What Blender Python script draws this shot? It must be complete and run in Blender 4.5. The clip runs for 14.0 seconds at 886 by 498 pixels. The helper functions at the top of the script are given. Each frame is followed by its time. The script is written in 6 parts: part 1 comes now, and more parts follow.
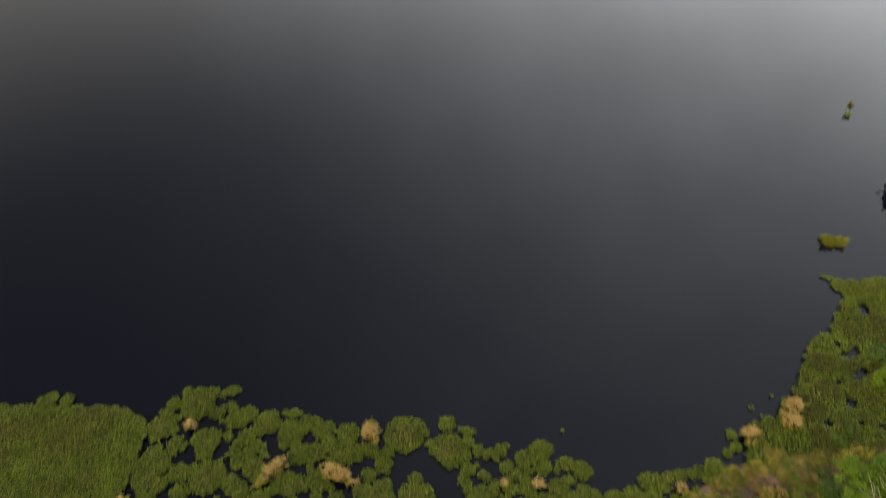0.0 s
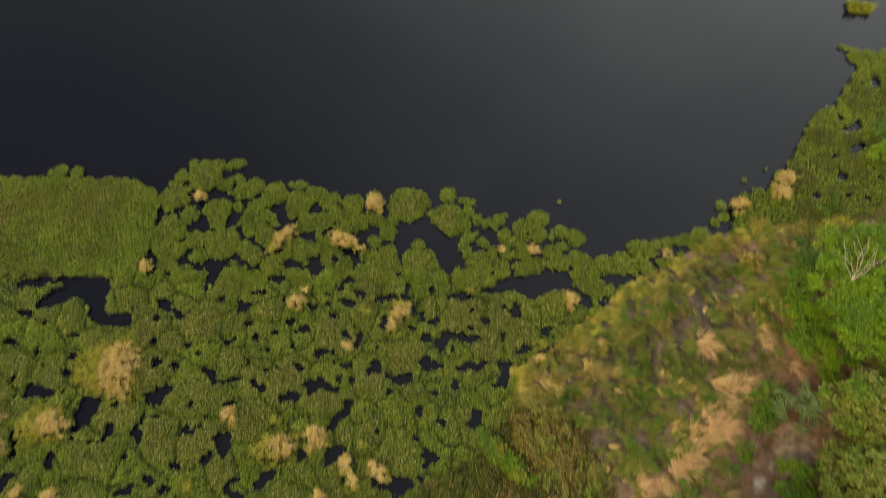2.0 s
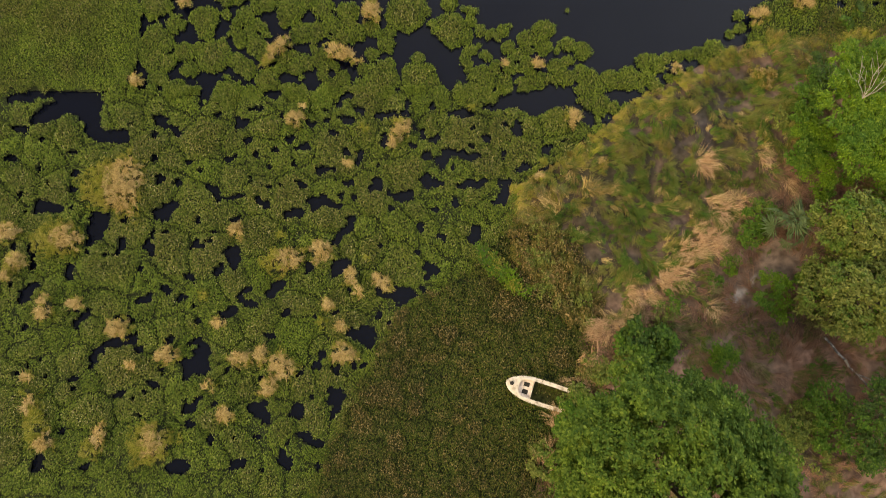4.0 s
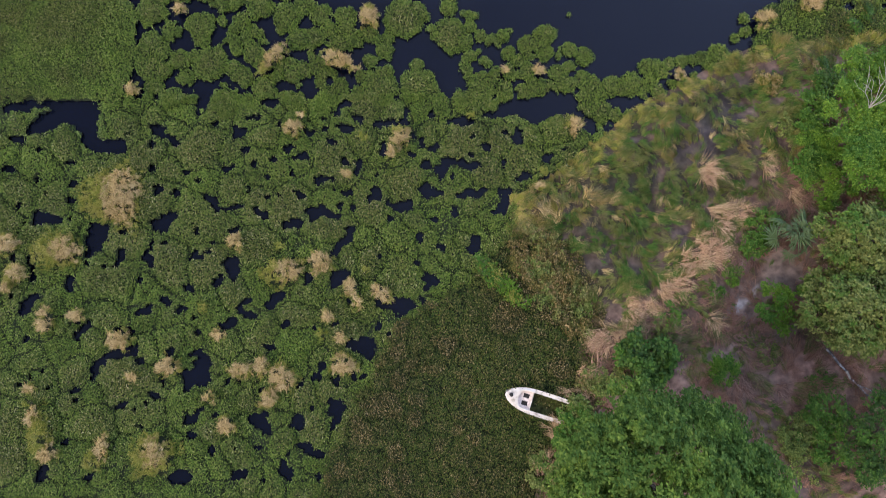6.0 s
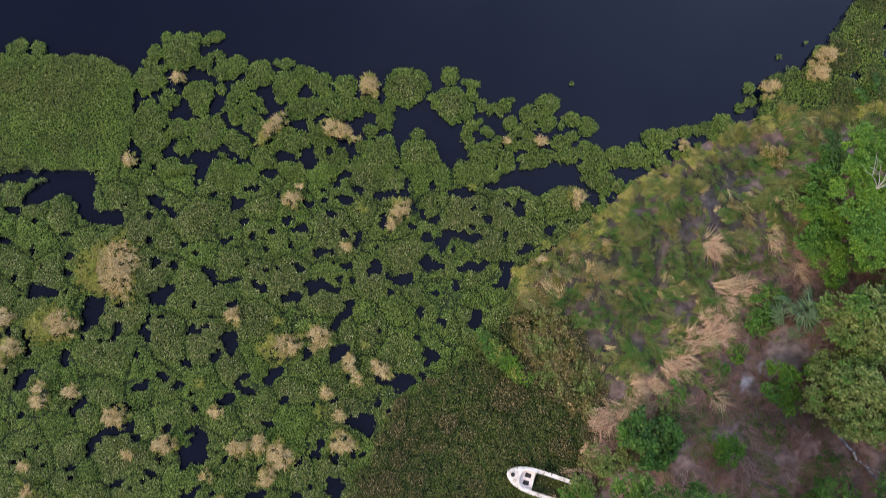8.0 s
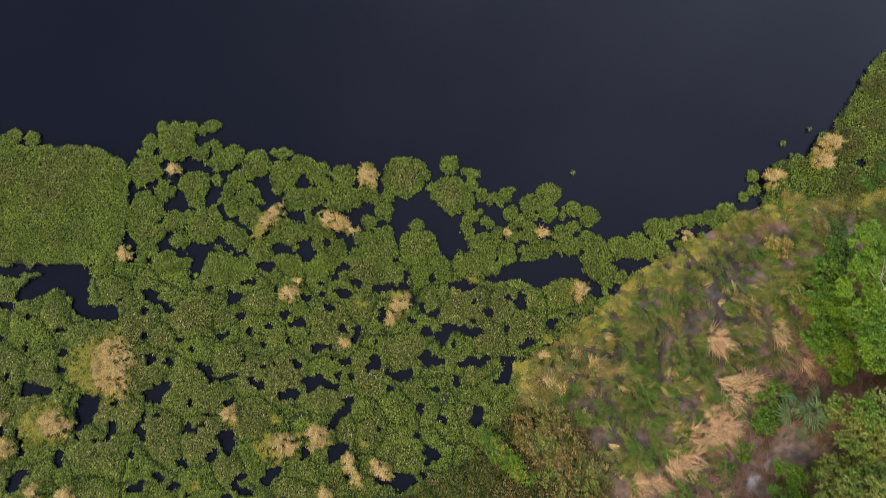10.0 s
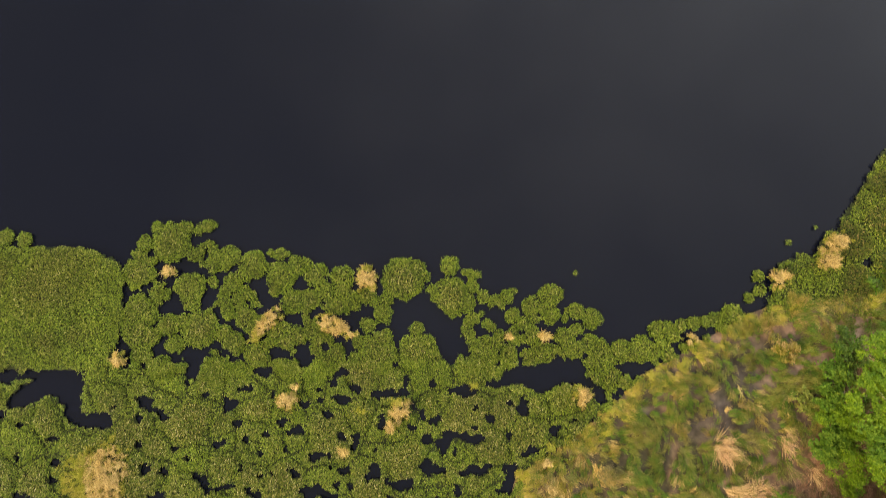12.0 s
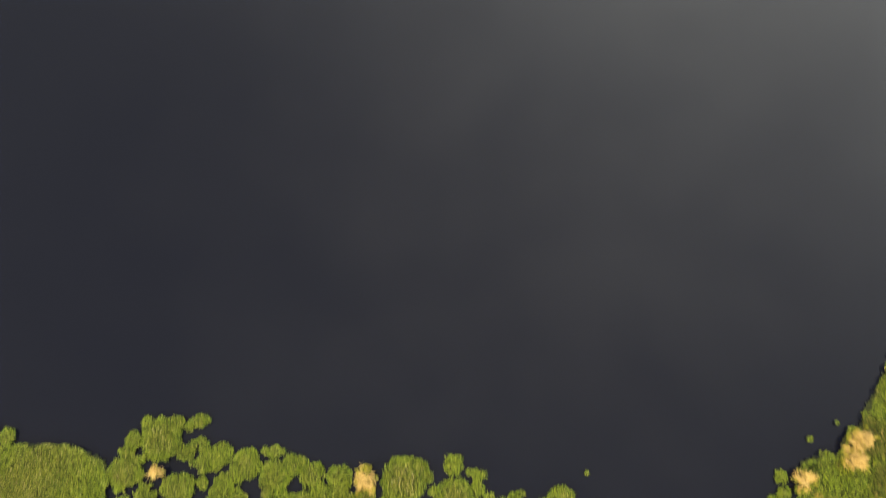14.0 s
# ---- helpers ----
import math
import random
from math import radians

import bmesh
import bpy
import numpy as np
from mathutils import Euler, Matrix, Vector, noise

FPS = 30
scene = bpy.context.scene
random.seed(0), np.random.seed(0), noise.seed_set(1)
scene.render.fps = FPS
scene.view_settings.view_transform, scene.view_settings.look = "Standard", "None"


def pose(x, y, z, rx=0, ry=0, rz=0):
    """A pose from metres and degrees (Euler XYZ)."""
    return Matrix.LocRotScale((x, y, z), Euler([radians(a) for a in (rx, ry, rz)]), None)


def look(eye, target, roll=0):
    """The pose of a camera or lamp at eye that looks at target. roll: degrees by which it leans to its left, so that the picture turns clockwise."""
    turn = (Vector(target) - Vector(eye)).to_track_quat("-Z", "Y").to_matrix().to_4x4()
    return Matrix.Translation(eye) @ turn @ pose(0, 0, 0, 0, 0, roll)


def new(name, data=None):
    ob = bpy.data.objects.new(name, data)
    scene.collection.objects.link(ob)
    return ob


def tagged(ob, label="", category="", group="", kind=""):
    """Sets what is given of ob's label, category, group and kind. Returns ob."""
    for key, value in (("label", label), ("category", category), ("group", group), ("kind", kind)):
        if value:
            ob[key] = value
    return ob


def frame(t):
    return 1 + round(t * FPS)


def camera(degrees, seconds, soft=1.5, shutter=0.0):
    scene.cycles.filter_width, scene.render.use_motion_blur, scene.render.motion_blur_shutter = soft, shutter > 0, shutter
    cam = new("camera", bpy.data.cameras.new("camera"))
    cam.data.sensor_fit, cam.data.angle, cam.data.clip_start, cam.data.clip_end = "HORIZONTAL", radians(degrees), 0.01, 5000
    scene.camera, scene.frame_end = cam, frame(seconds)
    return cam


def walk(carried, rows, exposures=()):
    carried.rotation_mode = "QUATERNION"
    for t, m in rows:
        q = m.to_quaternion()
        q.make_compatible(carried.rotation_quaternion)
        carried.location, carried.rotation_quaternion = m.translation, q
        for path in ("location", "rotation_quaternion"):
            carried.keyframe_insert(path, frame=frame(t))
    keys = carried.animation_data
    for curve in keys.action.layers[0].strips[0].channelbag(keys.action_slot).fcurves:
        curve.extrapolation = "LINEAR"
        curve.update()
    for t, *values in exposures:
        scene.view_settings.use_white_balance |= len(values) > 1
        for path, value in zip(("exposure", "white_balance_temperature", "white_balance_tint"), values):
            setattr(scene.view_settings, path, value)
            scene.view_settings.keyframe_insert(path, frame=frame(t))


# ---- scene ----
cam = camera(68.4, 14.0, soft=0.85, shutter=1.0)
PATH = [
    (0, (0.075, -0.282, 27.092), (0.063, 1.1225, 25.6685), 0.4),
    (0.5, (0.056, -0.319, 27.115), (0.044, 0.961, 25.578), 0.4),
    (1, (0.033, -0.316, 27.173), (0.023, 0.824, 25.53), 0.5),
    (1.5, (0.014, -0.337, 27.217), (0.008, 0.657, 25.481), 0.6),
    (2, (0.026, -0.322, 27.224), (0.023, 0.518, 25.409), 0.7),
    (2.5, (-0.013, -0.28, 27.256), (-0.012, 0.397, 25.374), 1.0),
    (3, (-0.073, -0.226, 27.289), (-0.064, 0.282, 25.354), 1.9),
    (3.5, (-0.111, -0.12, 27.319), (-0.097, 0.247, 25.353), 3.0),
    (3.7, (-0.131, -0.067, 27.344), (-0.116, 0.258, 25.371), 3.6),
    (5.8, (0.136, 1.261, 27.396), (0.133, 1.471, 25.407), 0.1),
    (6, (0.123, 1.439, 27.393), (0.121, 1.653, 25.405), 0.3),
    (6.5, (0.106, 2.049, 27.381), (0.104, 2.265, 25.392), 0.4),
    (7, (0.086, 2.749, 27.375), (0.085, 2.969, 25.387), 0.5),
    (7.2, (0.081, 3.069, 27.37), (0.078, 3.289, 25.383), 0.3),
    (9.5, (0.04, 7.205, 27.349), (0.036, 7.439, 25.362), -0.3),
    (10, (0.029, 8.106, 27.339), (0.024, 8.348, 25.354), -0.5),
    (10.5, (-0.036, 9.064, 27.322), (-0.037, 9.313, 25.338), 0.3),
    (11, (-0.048, 10.074, 27.326), (-0.05, 10.328, 25.343), 0.2),
    (11.5, (-0.063, 11.126, 27.334), (-0.064, 11.382, 25.35), 0.2),
    (12, (-0.099, 12.182, 27.336), (-0.099, 12.442, 25.353), 0.5),
    (12.5, (-0.126, 13.191, 27.372), (-0.126, 13.462, 25.39), 0.6),
    (13, (-0.158, 14.081, 27.38), (-0.159, 14.429, 25.411), 0.5),
    (13.5, (-0.205, 14.915, 27.37), (-0.206, 15.383, 25.426), 0.5),
    (14, (-0.223, 15.746, 27.357), (-0.229, 16.326, 25.443), -0.1),
]
EXPOSURES = [(0.0, 0.9, 9500, 11), (1.0, 1.45, 10500, 5), (3.0, 1.31, 10700, 7), (3.7, 1.26, 10000, 10), (5.8, 1.31, 5950, 21), (7.0, 1.32, 5850, 21), (9.5, 1.52, 6700, 18), (11.0, 1.65, 8900, 13), (14.0, 2.36, 11800, 7)]
walk(cam, [(t, look(eye, target, roll)) for t, eye, target, roll in PATH], EXPOSURES)

# ---- light ----
world = bpy.data.worlds.new("sky")
scene.world = world
world.use_nodes = True
SUN_UP, SUN_TURN = 33.0, -122.0   # elevation; degrees to the right of straight ahead
wn = world.node_tree
sky = wn.nodes.new("ShaderNodeTexSky")
sky.sky_type, sky.sun_disc = "NISHITA", False
sky.sun_elevation, sky.sun_rotation = radians(SUN_UP), radians(SUN_TURN)
sky.air_density, sky.dust_density, sky.ozone_density = 1.0, 0.6, 1.0
back = wn.nodes["Background"]
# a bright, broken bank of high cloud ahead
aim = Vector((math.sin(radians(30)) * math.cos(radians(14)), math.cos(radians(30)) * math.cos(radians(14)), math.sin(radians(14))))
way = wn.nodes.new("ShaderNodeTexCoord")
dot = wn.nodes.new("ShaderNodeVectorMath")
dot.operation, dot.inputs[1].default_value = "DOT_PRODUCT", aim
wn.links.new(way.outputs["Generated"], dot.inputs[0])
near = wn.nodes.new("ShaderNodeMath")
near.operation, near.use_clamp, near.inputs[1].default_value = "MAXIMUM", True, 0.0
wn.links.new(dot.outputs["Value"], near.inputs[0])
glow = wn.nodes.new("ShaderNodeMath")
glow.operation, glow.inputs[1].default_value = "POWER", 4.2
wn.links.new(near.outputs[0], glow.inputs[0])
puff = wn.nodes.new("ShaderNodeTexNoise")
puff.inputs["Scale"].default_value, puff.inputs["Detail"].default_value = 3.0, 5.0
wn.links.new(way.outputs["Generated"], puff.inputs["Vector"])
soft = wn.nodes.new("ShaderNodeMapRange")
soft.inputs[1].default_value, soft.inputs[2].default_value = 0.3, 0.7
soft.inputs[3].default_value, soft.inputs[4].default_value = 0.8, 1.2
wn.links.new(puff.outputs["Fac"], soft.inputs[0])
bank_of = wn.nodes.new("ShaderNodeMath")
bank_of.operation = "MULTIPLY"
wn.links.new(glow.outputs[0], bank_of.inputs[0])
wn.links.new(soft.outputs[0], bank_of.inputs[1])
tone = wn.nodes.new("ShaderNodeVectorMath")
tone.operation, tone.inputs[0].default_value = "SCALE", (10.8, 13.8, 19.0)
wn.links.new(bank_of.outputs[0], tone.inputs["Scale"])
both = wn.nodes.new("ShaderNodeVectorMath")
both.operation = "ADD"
veil = wn.nodes.new("ShaderNodeHueSaturation")
veil.inputs["Saturation"].default_value, veil.inputs["Value"].default_value = 0.7, 0.5
wn.links.new(sky.outputs[0], veil.inputs["Color"])
# thin high cloud overhead, fading towards the horizon
high = Vector((math.sin(radians(24)) * math.cos(radians(72)), math.cos(radians(24)) * math.cos(radians(72)), math.sin(radians(72))))
height = wn.nodes.new("ShaderNodeVectorMath")
height.operation, height.inputs[1].default_value = "DOT_PRODUCT", high
wn.links.new(way.outputs["Generated"], height.inputs[0])
top = wn.nodes.new("ShaderNodeMath")
top.operation, top.inputs[1].default_value = "POWER", 5.0
over = wn.nodes.new("ShaderNodeMath")
over.operation, over.inputs[1].default_value = "MAXIMUM", 0.0
wn.links.new(height.outputs["Value"], over.inputs[0])
wn.links.new(over.outputs[0], top.inputs[0])
wisp = wn.nodes.new("ShaderNodeVectorMath")
wisp.operation, wisp.inputs[0].default_value = "SCALE", (1.55, 1.8, 2.25)
streak = wn.nodes.new("ShaderNodeTexNoise")
streak.inputs["Scale"].default_value, streak.inputs["Detail"].default_value = 7.0, 6.0
wn.links.new(way.outputs["Generated"], streak.inputs["Vector"])
patchy = wn.nodes.new("ShaderNodeMapRange")
patchy.inputs[1].default_value, patchy.inputs[2].default_value, patchy.inputs[3].default_value, patchy.inputs[4].default_value = 0.35, 0.7, 0.85, 1.25
wn.links.new(streak.outputs["Fac"], patchy.inputs[0])
uneven = wn.nodes.new("ShaderNodeMath")
uneven.operation = "MULTIPLY"
wn.links.new(top.outputs[0], uneven.inputs[0])
wn.links.new(patchy.outputs[0], uneven.inputs[1])
wn.links.new(uneven.outputs[0], wisp.inputs["Scale"])
thin = wn.nodes.new("ShaderNodeVectorMath")
thin.operation = "ADD"
wn.links.new(veil.outputs[0], thin.inputs[0])
wn.links.new(wisp.outputs[0], thin.inputs[1])
wn.links.new(thin.outputs[0], both.inputs[0])
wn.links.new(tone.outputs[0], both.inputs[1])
# pale haze low over the horizon
up = wn.nodes.new("ShaderNodeSeparateXYZ")
wn.links.new(way.outputs["Generated"], up.inputs[0])
low = wn.nodes.new("ShaderNodeMapRange")
low.interpolation_type = "SMOOTHSTEP"
low.inputs[1].default_value, low.inputs[2].default_value, low.inputs[3].default_value, low.inputs[4].default_value = 0.3, 0.6, 1.0, 0.0
wn.links.new(up.outputs["Z"], low.inputs[0])
haze = wn.nodes.new("ShaderNodeVectorMath")
haze.operation, haze.inputs[0].default_value = "SCALE", (1.9, 2.1, 2.4)
wn.links.new(low.outputs[0], haze.inputs["Scale"])
total = wn.nodes.new("ShaderNodeVectorMath")
total.operation = "ADD"
wn.links.new(both.outputs[0], total.inputs[0])
wn.links.new(haze.outputs[0], total.inputs[1])
wn.links.new(total.outputs[0], back.inputs[0])
back.inputs[1].default_value = 0.118
lamp = bpy.data.lights.new("sun", "SUN")
lamp.energy, lamp.angle, lamp.color = 1.75, radians(28), (1.0, 0.89, 0.72)
sun = new("sun", lamp)
a, e = radians(SUN_TURN), radians(SUN_UP)
sun.matrix_world = look((0, 0, 60), Vector((0, 0, 60)) - Vector((math.sin(a) * math.cos(e), math.cos(a) * math.cos(e), math.sin(e))))


# ---- materials ----
def material(name, rough=0.6, spec=0.35):
    m = bpy.data.materials.new(name)
    m.use_nodes = True
    b = m.node_tree.nodes["Principled BSDF"]
    b.inputs["Roughness"].default_value = rough
    b.inputs["Specular IOR Level"].default_value = spec
    return m, m.node_tree, b


def node(tree, kind, **values):
    n = tree.nodes.new(kind)
    for key, value in values.items():
        n.inputs[key].default_value = value
    return n


def ramp(tree, source, stops):
    r = tree.nodes.new("ShaderNodeValToRGB")
    while len(r.color_ramp.elements) < len(stops):
        r.color_ramp.elements.new(0.5)
    for el, (at, colour) in zip(r.color_ramp.elements, stops):
        el.position, el.color = at, (*colour, 1)
    tree.links.new(source, r.inputs[0])
    return r.outputs[0]


def noise_at(tree, scale, detail=3.0):
    geo = tree.nodes.new("ShaderNodeNewGeometry")
    n = node(tree, "ShaderNodeTexNoise", Scale=scale, Detail=detail)
    tree.links.new(geo.outputs["Position"], n.inputs["Vector"])
    return n.outputs["Fac"]


def blend(tree, fac, one, two):
    x = tree.nodes.new("ShaderNodeMix")
    x.data_type = "RGBA"
    tree.links.new(fac, x.inputs[0])
    tree.links.new(one, x.inputs[6])
    tree.links.new(two, x.inputs[7])
    return x.outputs[2]


def mapped(tree, source, lo, hi):
    r = node(tree, "ShaderNodeMapRange")
    r.inputs[1].default_value, r.inputs[2].default_value = lo, hi
    tree.links.new(source, r.inputs[0])
    return r.outputs[0]


def leafy(name, stops, other, patch=0.5, lo=0.45, hi=0.7, rough=0.5, thin=0.25):
    """Foliage: each leaf takes its own tint, and patches lean to a second set of tints."""
    m, t, b = material(name, rough + 0.1, 0.12)
    geo = t.nodes.new("ShaderNodeNewGeometry")
    each = geo.outputs["Random Per Island"]
    own, both_of = t.nodes.new("ShaderNodeAttribute"), t.nodes.new("ShaderNodeMath")
    own.attribute_name, both_of.use_clamp = "age", True
    t.links.new(own.outputs["Fac"], both_of.inputs[0])
    t.links.new(mapped(t, noise_at(t, patch), lo, hi), both_of.inputs[1])
    col = blend(t, both_of.outputs[0], ramp(t, each, stops), ramp(t, each, other))
    t.links.new(col, b.inputs["Base Color"])
    tr = t.nodes.new("ShaderNodeBsdfTranslucent")
    t.links.new(col, tr.inputs[0])
    mix = node(t, "ShaderNodeMixShader", Fac=thin)
    t.links.new(b.outputs[0], mix.inputs[1])
    t.links.new(tr.outputs[0], mix.inputs[2])
    t.links.new(mix.outputs[0], t.nodes["Material Output"].inputs[0])
    return m


def padded(name, young, old):
    """Floating plants: fresh leaves at a clump's rim, browner and paler ones in its middle."""
    m, t, b = material(name, 0.6, 0.2)
    geo, age = t.nodes.new("ShaderNodeNewGeometry"), t.nodes.new("ShaderNodeAttribute")
    age.attribute_name = "age"
    each = geo.outputs["Random Per Island"]
    col = blend(t, age.outputs["Fac"], ramp(t, each, young), ramp(t, each, old))
    drift = t.nodes.new("ShaderNodeMix")
    drift.data_type, drift.blend_type = "RGBA", "MULTIPLY"
    drift.inputs[0].default_value = 1.0
    t.links.new(col, drift.inputs[6])
    t.links.new(ramp(t, noise_at(t, 0.8, 4.0), [(0.3, (0.8, 0.82, 0.8)), (0.7, (1.15, 1.15, 1.1))]), drift.inputs[7])
    t.links.new(drift.outputs[2], b.inputs["Base Color"])
    tr = t.nodes.new("ShaderNodeBsdfTranslucent")
    t.links.new(drift.outputs[2], tr.inputs[0])
    mix = node(t, "ShaderNodeMixShader", Fac=0.2)
    t.links.new(b.outputs[0], mix.inputs[1])
    t.links.new(tr.outputs[0], mix.inputs[2])
    t.links.new(mix.outputs[0], t.nodes["Material Output"].inputs[0])
    return m


PAD_A = [(0.0, (0.03511, 0.07148, 0.01003)), (0.4, (0.09907, 0.163, 0.02075)), (0.8, (0.2029, 0.2782, 0.03762)), (0.96, (0.2827, 0.3454, 0.06019)), (1.0, (0.4138, 0.4138, 0.1505))]
PAD_B = [(0.0, (0.03188, 0.05578, 0.008906)), (0.4, (0.09804, 0.1464, 0.02115)), (0.65, (0.1632, 0.1879, 0.03451)), (0.84, (0.2426, 0.2351, 0.06234)), (0.94, (0.3897, 0.3366, 0.1447)), (1.0, (0.6141, 0.5452, 0.3117))]
mat_pad = padded("hyacinth leaf", PAD_A, PAD_B)
mat_block = padded("dense hyacinth leaf", PAD_A, [(0.0, (0.048, 0.076, 0.012)), (0.5, (0.118, 0.146, 0.023)), (0.8, (0.19, 0.195, 0.044)), (0.93, (0.275, 0.245, 0.09)), (1.0, (0.46, 0.37, 0.22))])
BROWN = [(0.0, (0.028, 0.0343, 0.006869)), (0.45, (0.07374, 0.0824, 0.01621)), (0.7, (0.1257, 0.1, 0.0262)), (0.86, (0.2289, 0.1576, 0.0623)), (1.0, (0.4276, 0.3072, 0.1621))]
DARKGREEN = [(0.0, (0.03084, 0.05886, 0.00817)), (0.6, (0.07693, 0.1168, 0.01474)), (0.9, (0.1336, 0.1431, 0.02607)), (1.0, (0.2249, 0.1661, 0.06025))]
mat_marsh = padded("marsh leaf", DARKGREEN, BROWN)
mat_right = padded("shore pad leaf", PAD_A, [(0.0, (0.0422, 0.0714, 0.0116)), (0.6, (0.0844, 0.117, 0.0188)), (0.9, (0.144, 0.138, 0.0325)), (1.0, (0.337, 0.224, 0.108))])
LIME = [(0.0, (0.06466, 0.1372, 0.01138)), (0.5, (0.1184, 0.2202, 0.01707)), (1.0, (0.2119, 0.312, 0.03415))]
GREEN = [(0.0, (0.0323, 0.0874, 0.011)), (0.5, (0.0621, 0.141, 0.0176)), (1.0, (0.116, 0.207, 0.0286))]
OLIVE = [(0.0, (0.0856, 0.106, 0.0272)), (0.5, (0.157, 0.18, 0.043)), (1.0, (0.271, 0.278, 0.0757))]
mat_lime = leafy("lime leaf", LIME, [(0.0, (0.035, 0.095, 0.014)), (0.5, (0.07, 0.16, 0.022)), (1.0, (0.15, 0.26, 0.04))], 0.9, 0.45, 0.66, 0.45, 0.3)
mat_green = leafy("green leaf", GREEN, [(0.0, (0.05, 0.11, 0.016)), (0.6, (0.09, 0.17, 0.026)), (1.0, (0.2, 0.26, 0.04))], 0.7, 0.5, 0.7, 0.45)
mat_tree = leafy("tree leaf", [(0.0, (0.03088, 0.07301, 0.01211)), (0.5, (0.06175, 0.12, 0.01938)), (1.0, (0.1138, 0.1704, 0.02988))], [(0.0, (0.06, 0.114, 0.0135)), (0.6, (0.112, 0.185, 0.023)), (1.0, (0.205, 0.28, 0.042))], 0.9, 0.52, 0.72, 0.5)
mat_dark = leafy("dark leaf", [(0.0, (0.0218, 0.0506, 0.0106)), (0.6, (0.0437, 0.0874, 0.0176)), (1.0, (0.0874, 0.129, 0.0264))], GREEN, 1.2, 0.5, 0.7, 0.4)
mat_olive = leafy("olive leaf", OLIVE, GREEN, 0.8, 0.5, 0.75, 0.5)
mat_palm = leafy("palm frond", [(0.0, (0.055, 0.1, 0.042)), (1.0, (0.13, 0.185, 0.085))], [(0.0, (0.05, 0.09, 0.03)), (1.0, (0.11, 0.16, 0.06))], 4.0, 0.4, 0.6, 0.4)
mat_rust = leafy("browning herb leaf", [(0.0, (0.06601, 0.0704, 0.02)), (0.5, (0.1509, 0.1144, 0.04)), (1.0, (0.3206, 0.2112, 0.088))], OLIVE, 1.4, 0.45, 0.65, 0.5)
mat_brown = leafy("brown marsh herb leaf", [(0.0, (0.0414, 0.04284, 0.01012)), (0.4, (0.1012, 0.08568, 0.02167)), (0.75, (0.2208, 0.1499, 0.05057)), (1.0, (0.46, 0.3084, 0.1373))], [(0.0, (0.0552, 0.06426, 0.013)), (0.6, (0.1196, 0.12, 0.02529)), (1.0, (0.2392, 0.1885, 0.04335))], 1.4, 0.5, 0.7, 0.5)
mat_herb = leafy("dull herb leaf", [(0.0, (0.06, 0.096, 0.022)), (0.5, (0.12, 0.168, 0.033)), (1.0, (0.216, 0.252, 0.055))], OLIVE, 1.2, 0.5, 0.7, 0.5)
STRAW = [(0.0, (0.06, 0.049, 0.01378)), (0.25, (0.18, 0.1245, 0.04133)), (0.5, (0.45, 0.3077, 0.1029)), (1.0, (0.66, 0.4743, 0.1911))]
mat_straw = leafy("dry straw", STRAW, [(0.0, (0.15, 0.1029, 0.0448)), (0.4, (0.4, 0.2891, 0.1176)), (1.0, (0.66, 0.49, 0.224))], 1.5, 0.4, 0.6, 0.7, 0.15)
mat_reed = leafy("pinkish dead reed", [(0.0, (0.1484, 0.085, 0.0418)), (0.4, (0.3922, 0.235, 0.1254)), (1.0, (0.6572, 0.41, 0.2415))], [(0.0, (0.1696, 0.11, 0.05108)), (0.5, (0.424, 0.285, 0.1393)), (1.0, (0.6678, 0.46, 0.2601))], 1.2, 0.4, 0.6, 0.7, 0.15)
mat_rim = leafy("pale shore grass", [(0.0, (0.1556, 0.183, 0.019)), (0.5, (0.2957, 0.3014, 0.04275)), (1.0, (0.4772, 0.4144, 0.1045))], [(0.0, (0.2075, 0.1668, 0.03325)), (0.5, (0.3527, 0.282, 0.076)), (1.0, (0.498, 0.3767, 0.1615))], 1.8, 0.5, 0.7, 0.6)
mat_litter = leafy("dead grass and twigs", [(0.0, (0.1118, 0.06542, 0.04737)), (0.6, (0.2234, 0.135, 0.0983)), (1.0, (0.4256, 0.2619, 0.1899))], [(0.0, (0.146, 0.07764, 0.05073)), (1.0, (0.3569, 0.1967, 0.1286))], 0.8, 0.4, 0.6, 0.8, 0.1)
mat_thatch = leafy("grey thatch", [(0.0, (0.0644, 0.05336, 0.02576)), (0.6, (0.1518, 0.1224, 0.06256)), (1.0, (0.3036, 0.2346, 0.1334))], [(0.0, (0.069, 0.0782, 0.02024)), (1.0, (0.2116, 0.2024, 0.069))], 1.1, 0.35, 0.6, 0.7, 0.15)
mat_sedge = leafy("yellow sedge", [(0.0, (0.07626, 0.08942, 0.01197)), (0.5, (0.1611, 0.149, 0.02394)), (1.0, (0.3049, 0.2236, 0.06413))], [(0.0, (0.1274, 0.0966, 0.02137)), (0.5, (0.2539, 0.1858, 0.05985)), (1.0, (0.4068, 0.2824, 0.1453))], 1.6, 0.45, 0.65, 0.6)
mat_skirt = leafy("tussock sedge", [(0.0, (0.07, 0.1, 0.012)), (0.5, (0.19, 0.21, 0.025)), (1.0, (0.38, 0.36, 0.07))], [(0.0, (0.12, 0.13, 0.02)), (0.5, (0.25, 0.24, 0.04)), (1.0, (0.42, 0.36, 0.1))], 1.6, 0.45, 0.65, 0.6)
mat_grass = leafy("green grass", [(0.0, (0.02948, 0.07866, 0.01197)), (0.6, (0.06716, 0.1424, 0.02137)), (1.0, (0.131, 0.207, 0.03848))], [(0.0, (0.07781, 0.0977, 0.01881)), (0.5, (0.1638, 0.1656, 0.03591)), (1.0, (0.2867, 0.2484, 0.0855))], 1.3, 0.5, 0.7, 0.6)

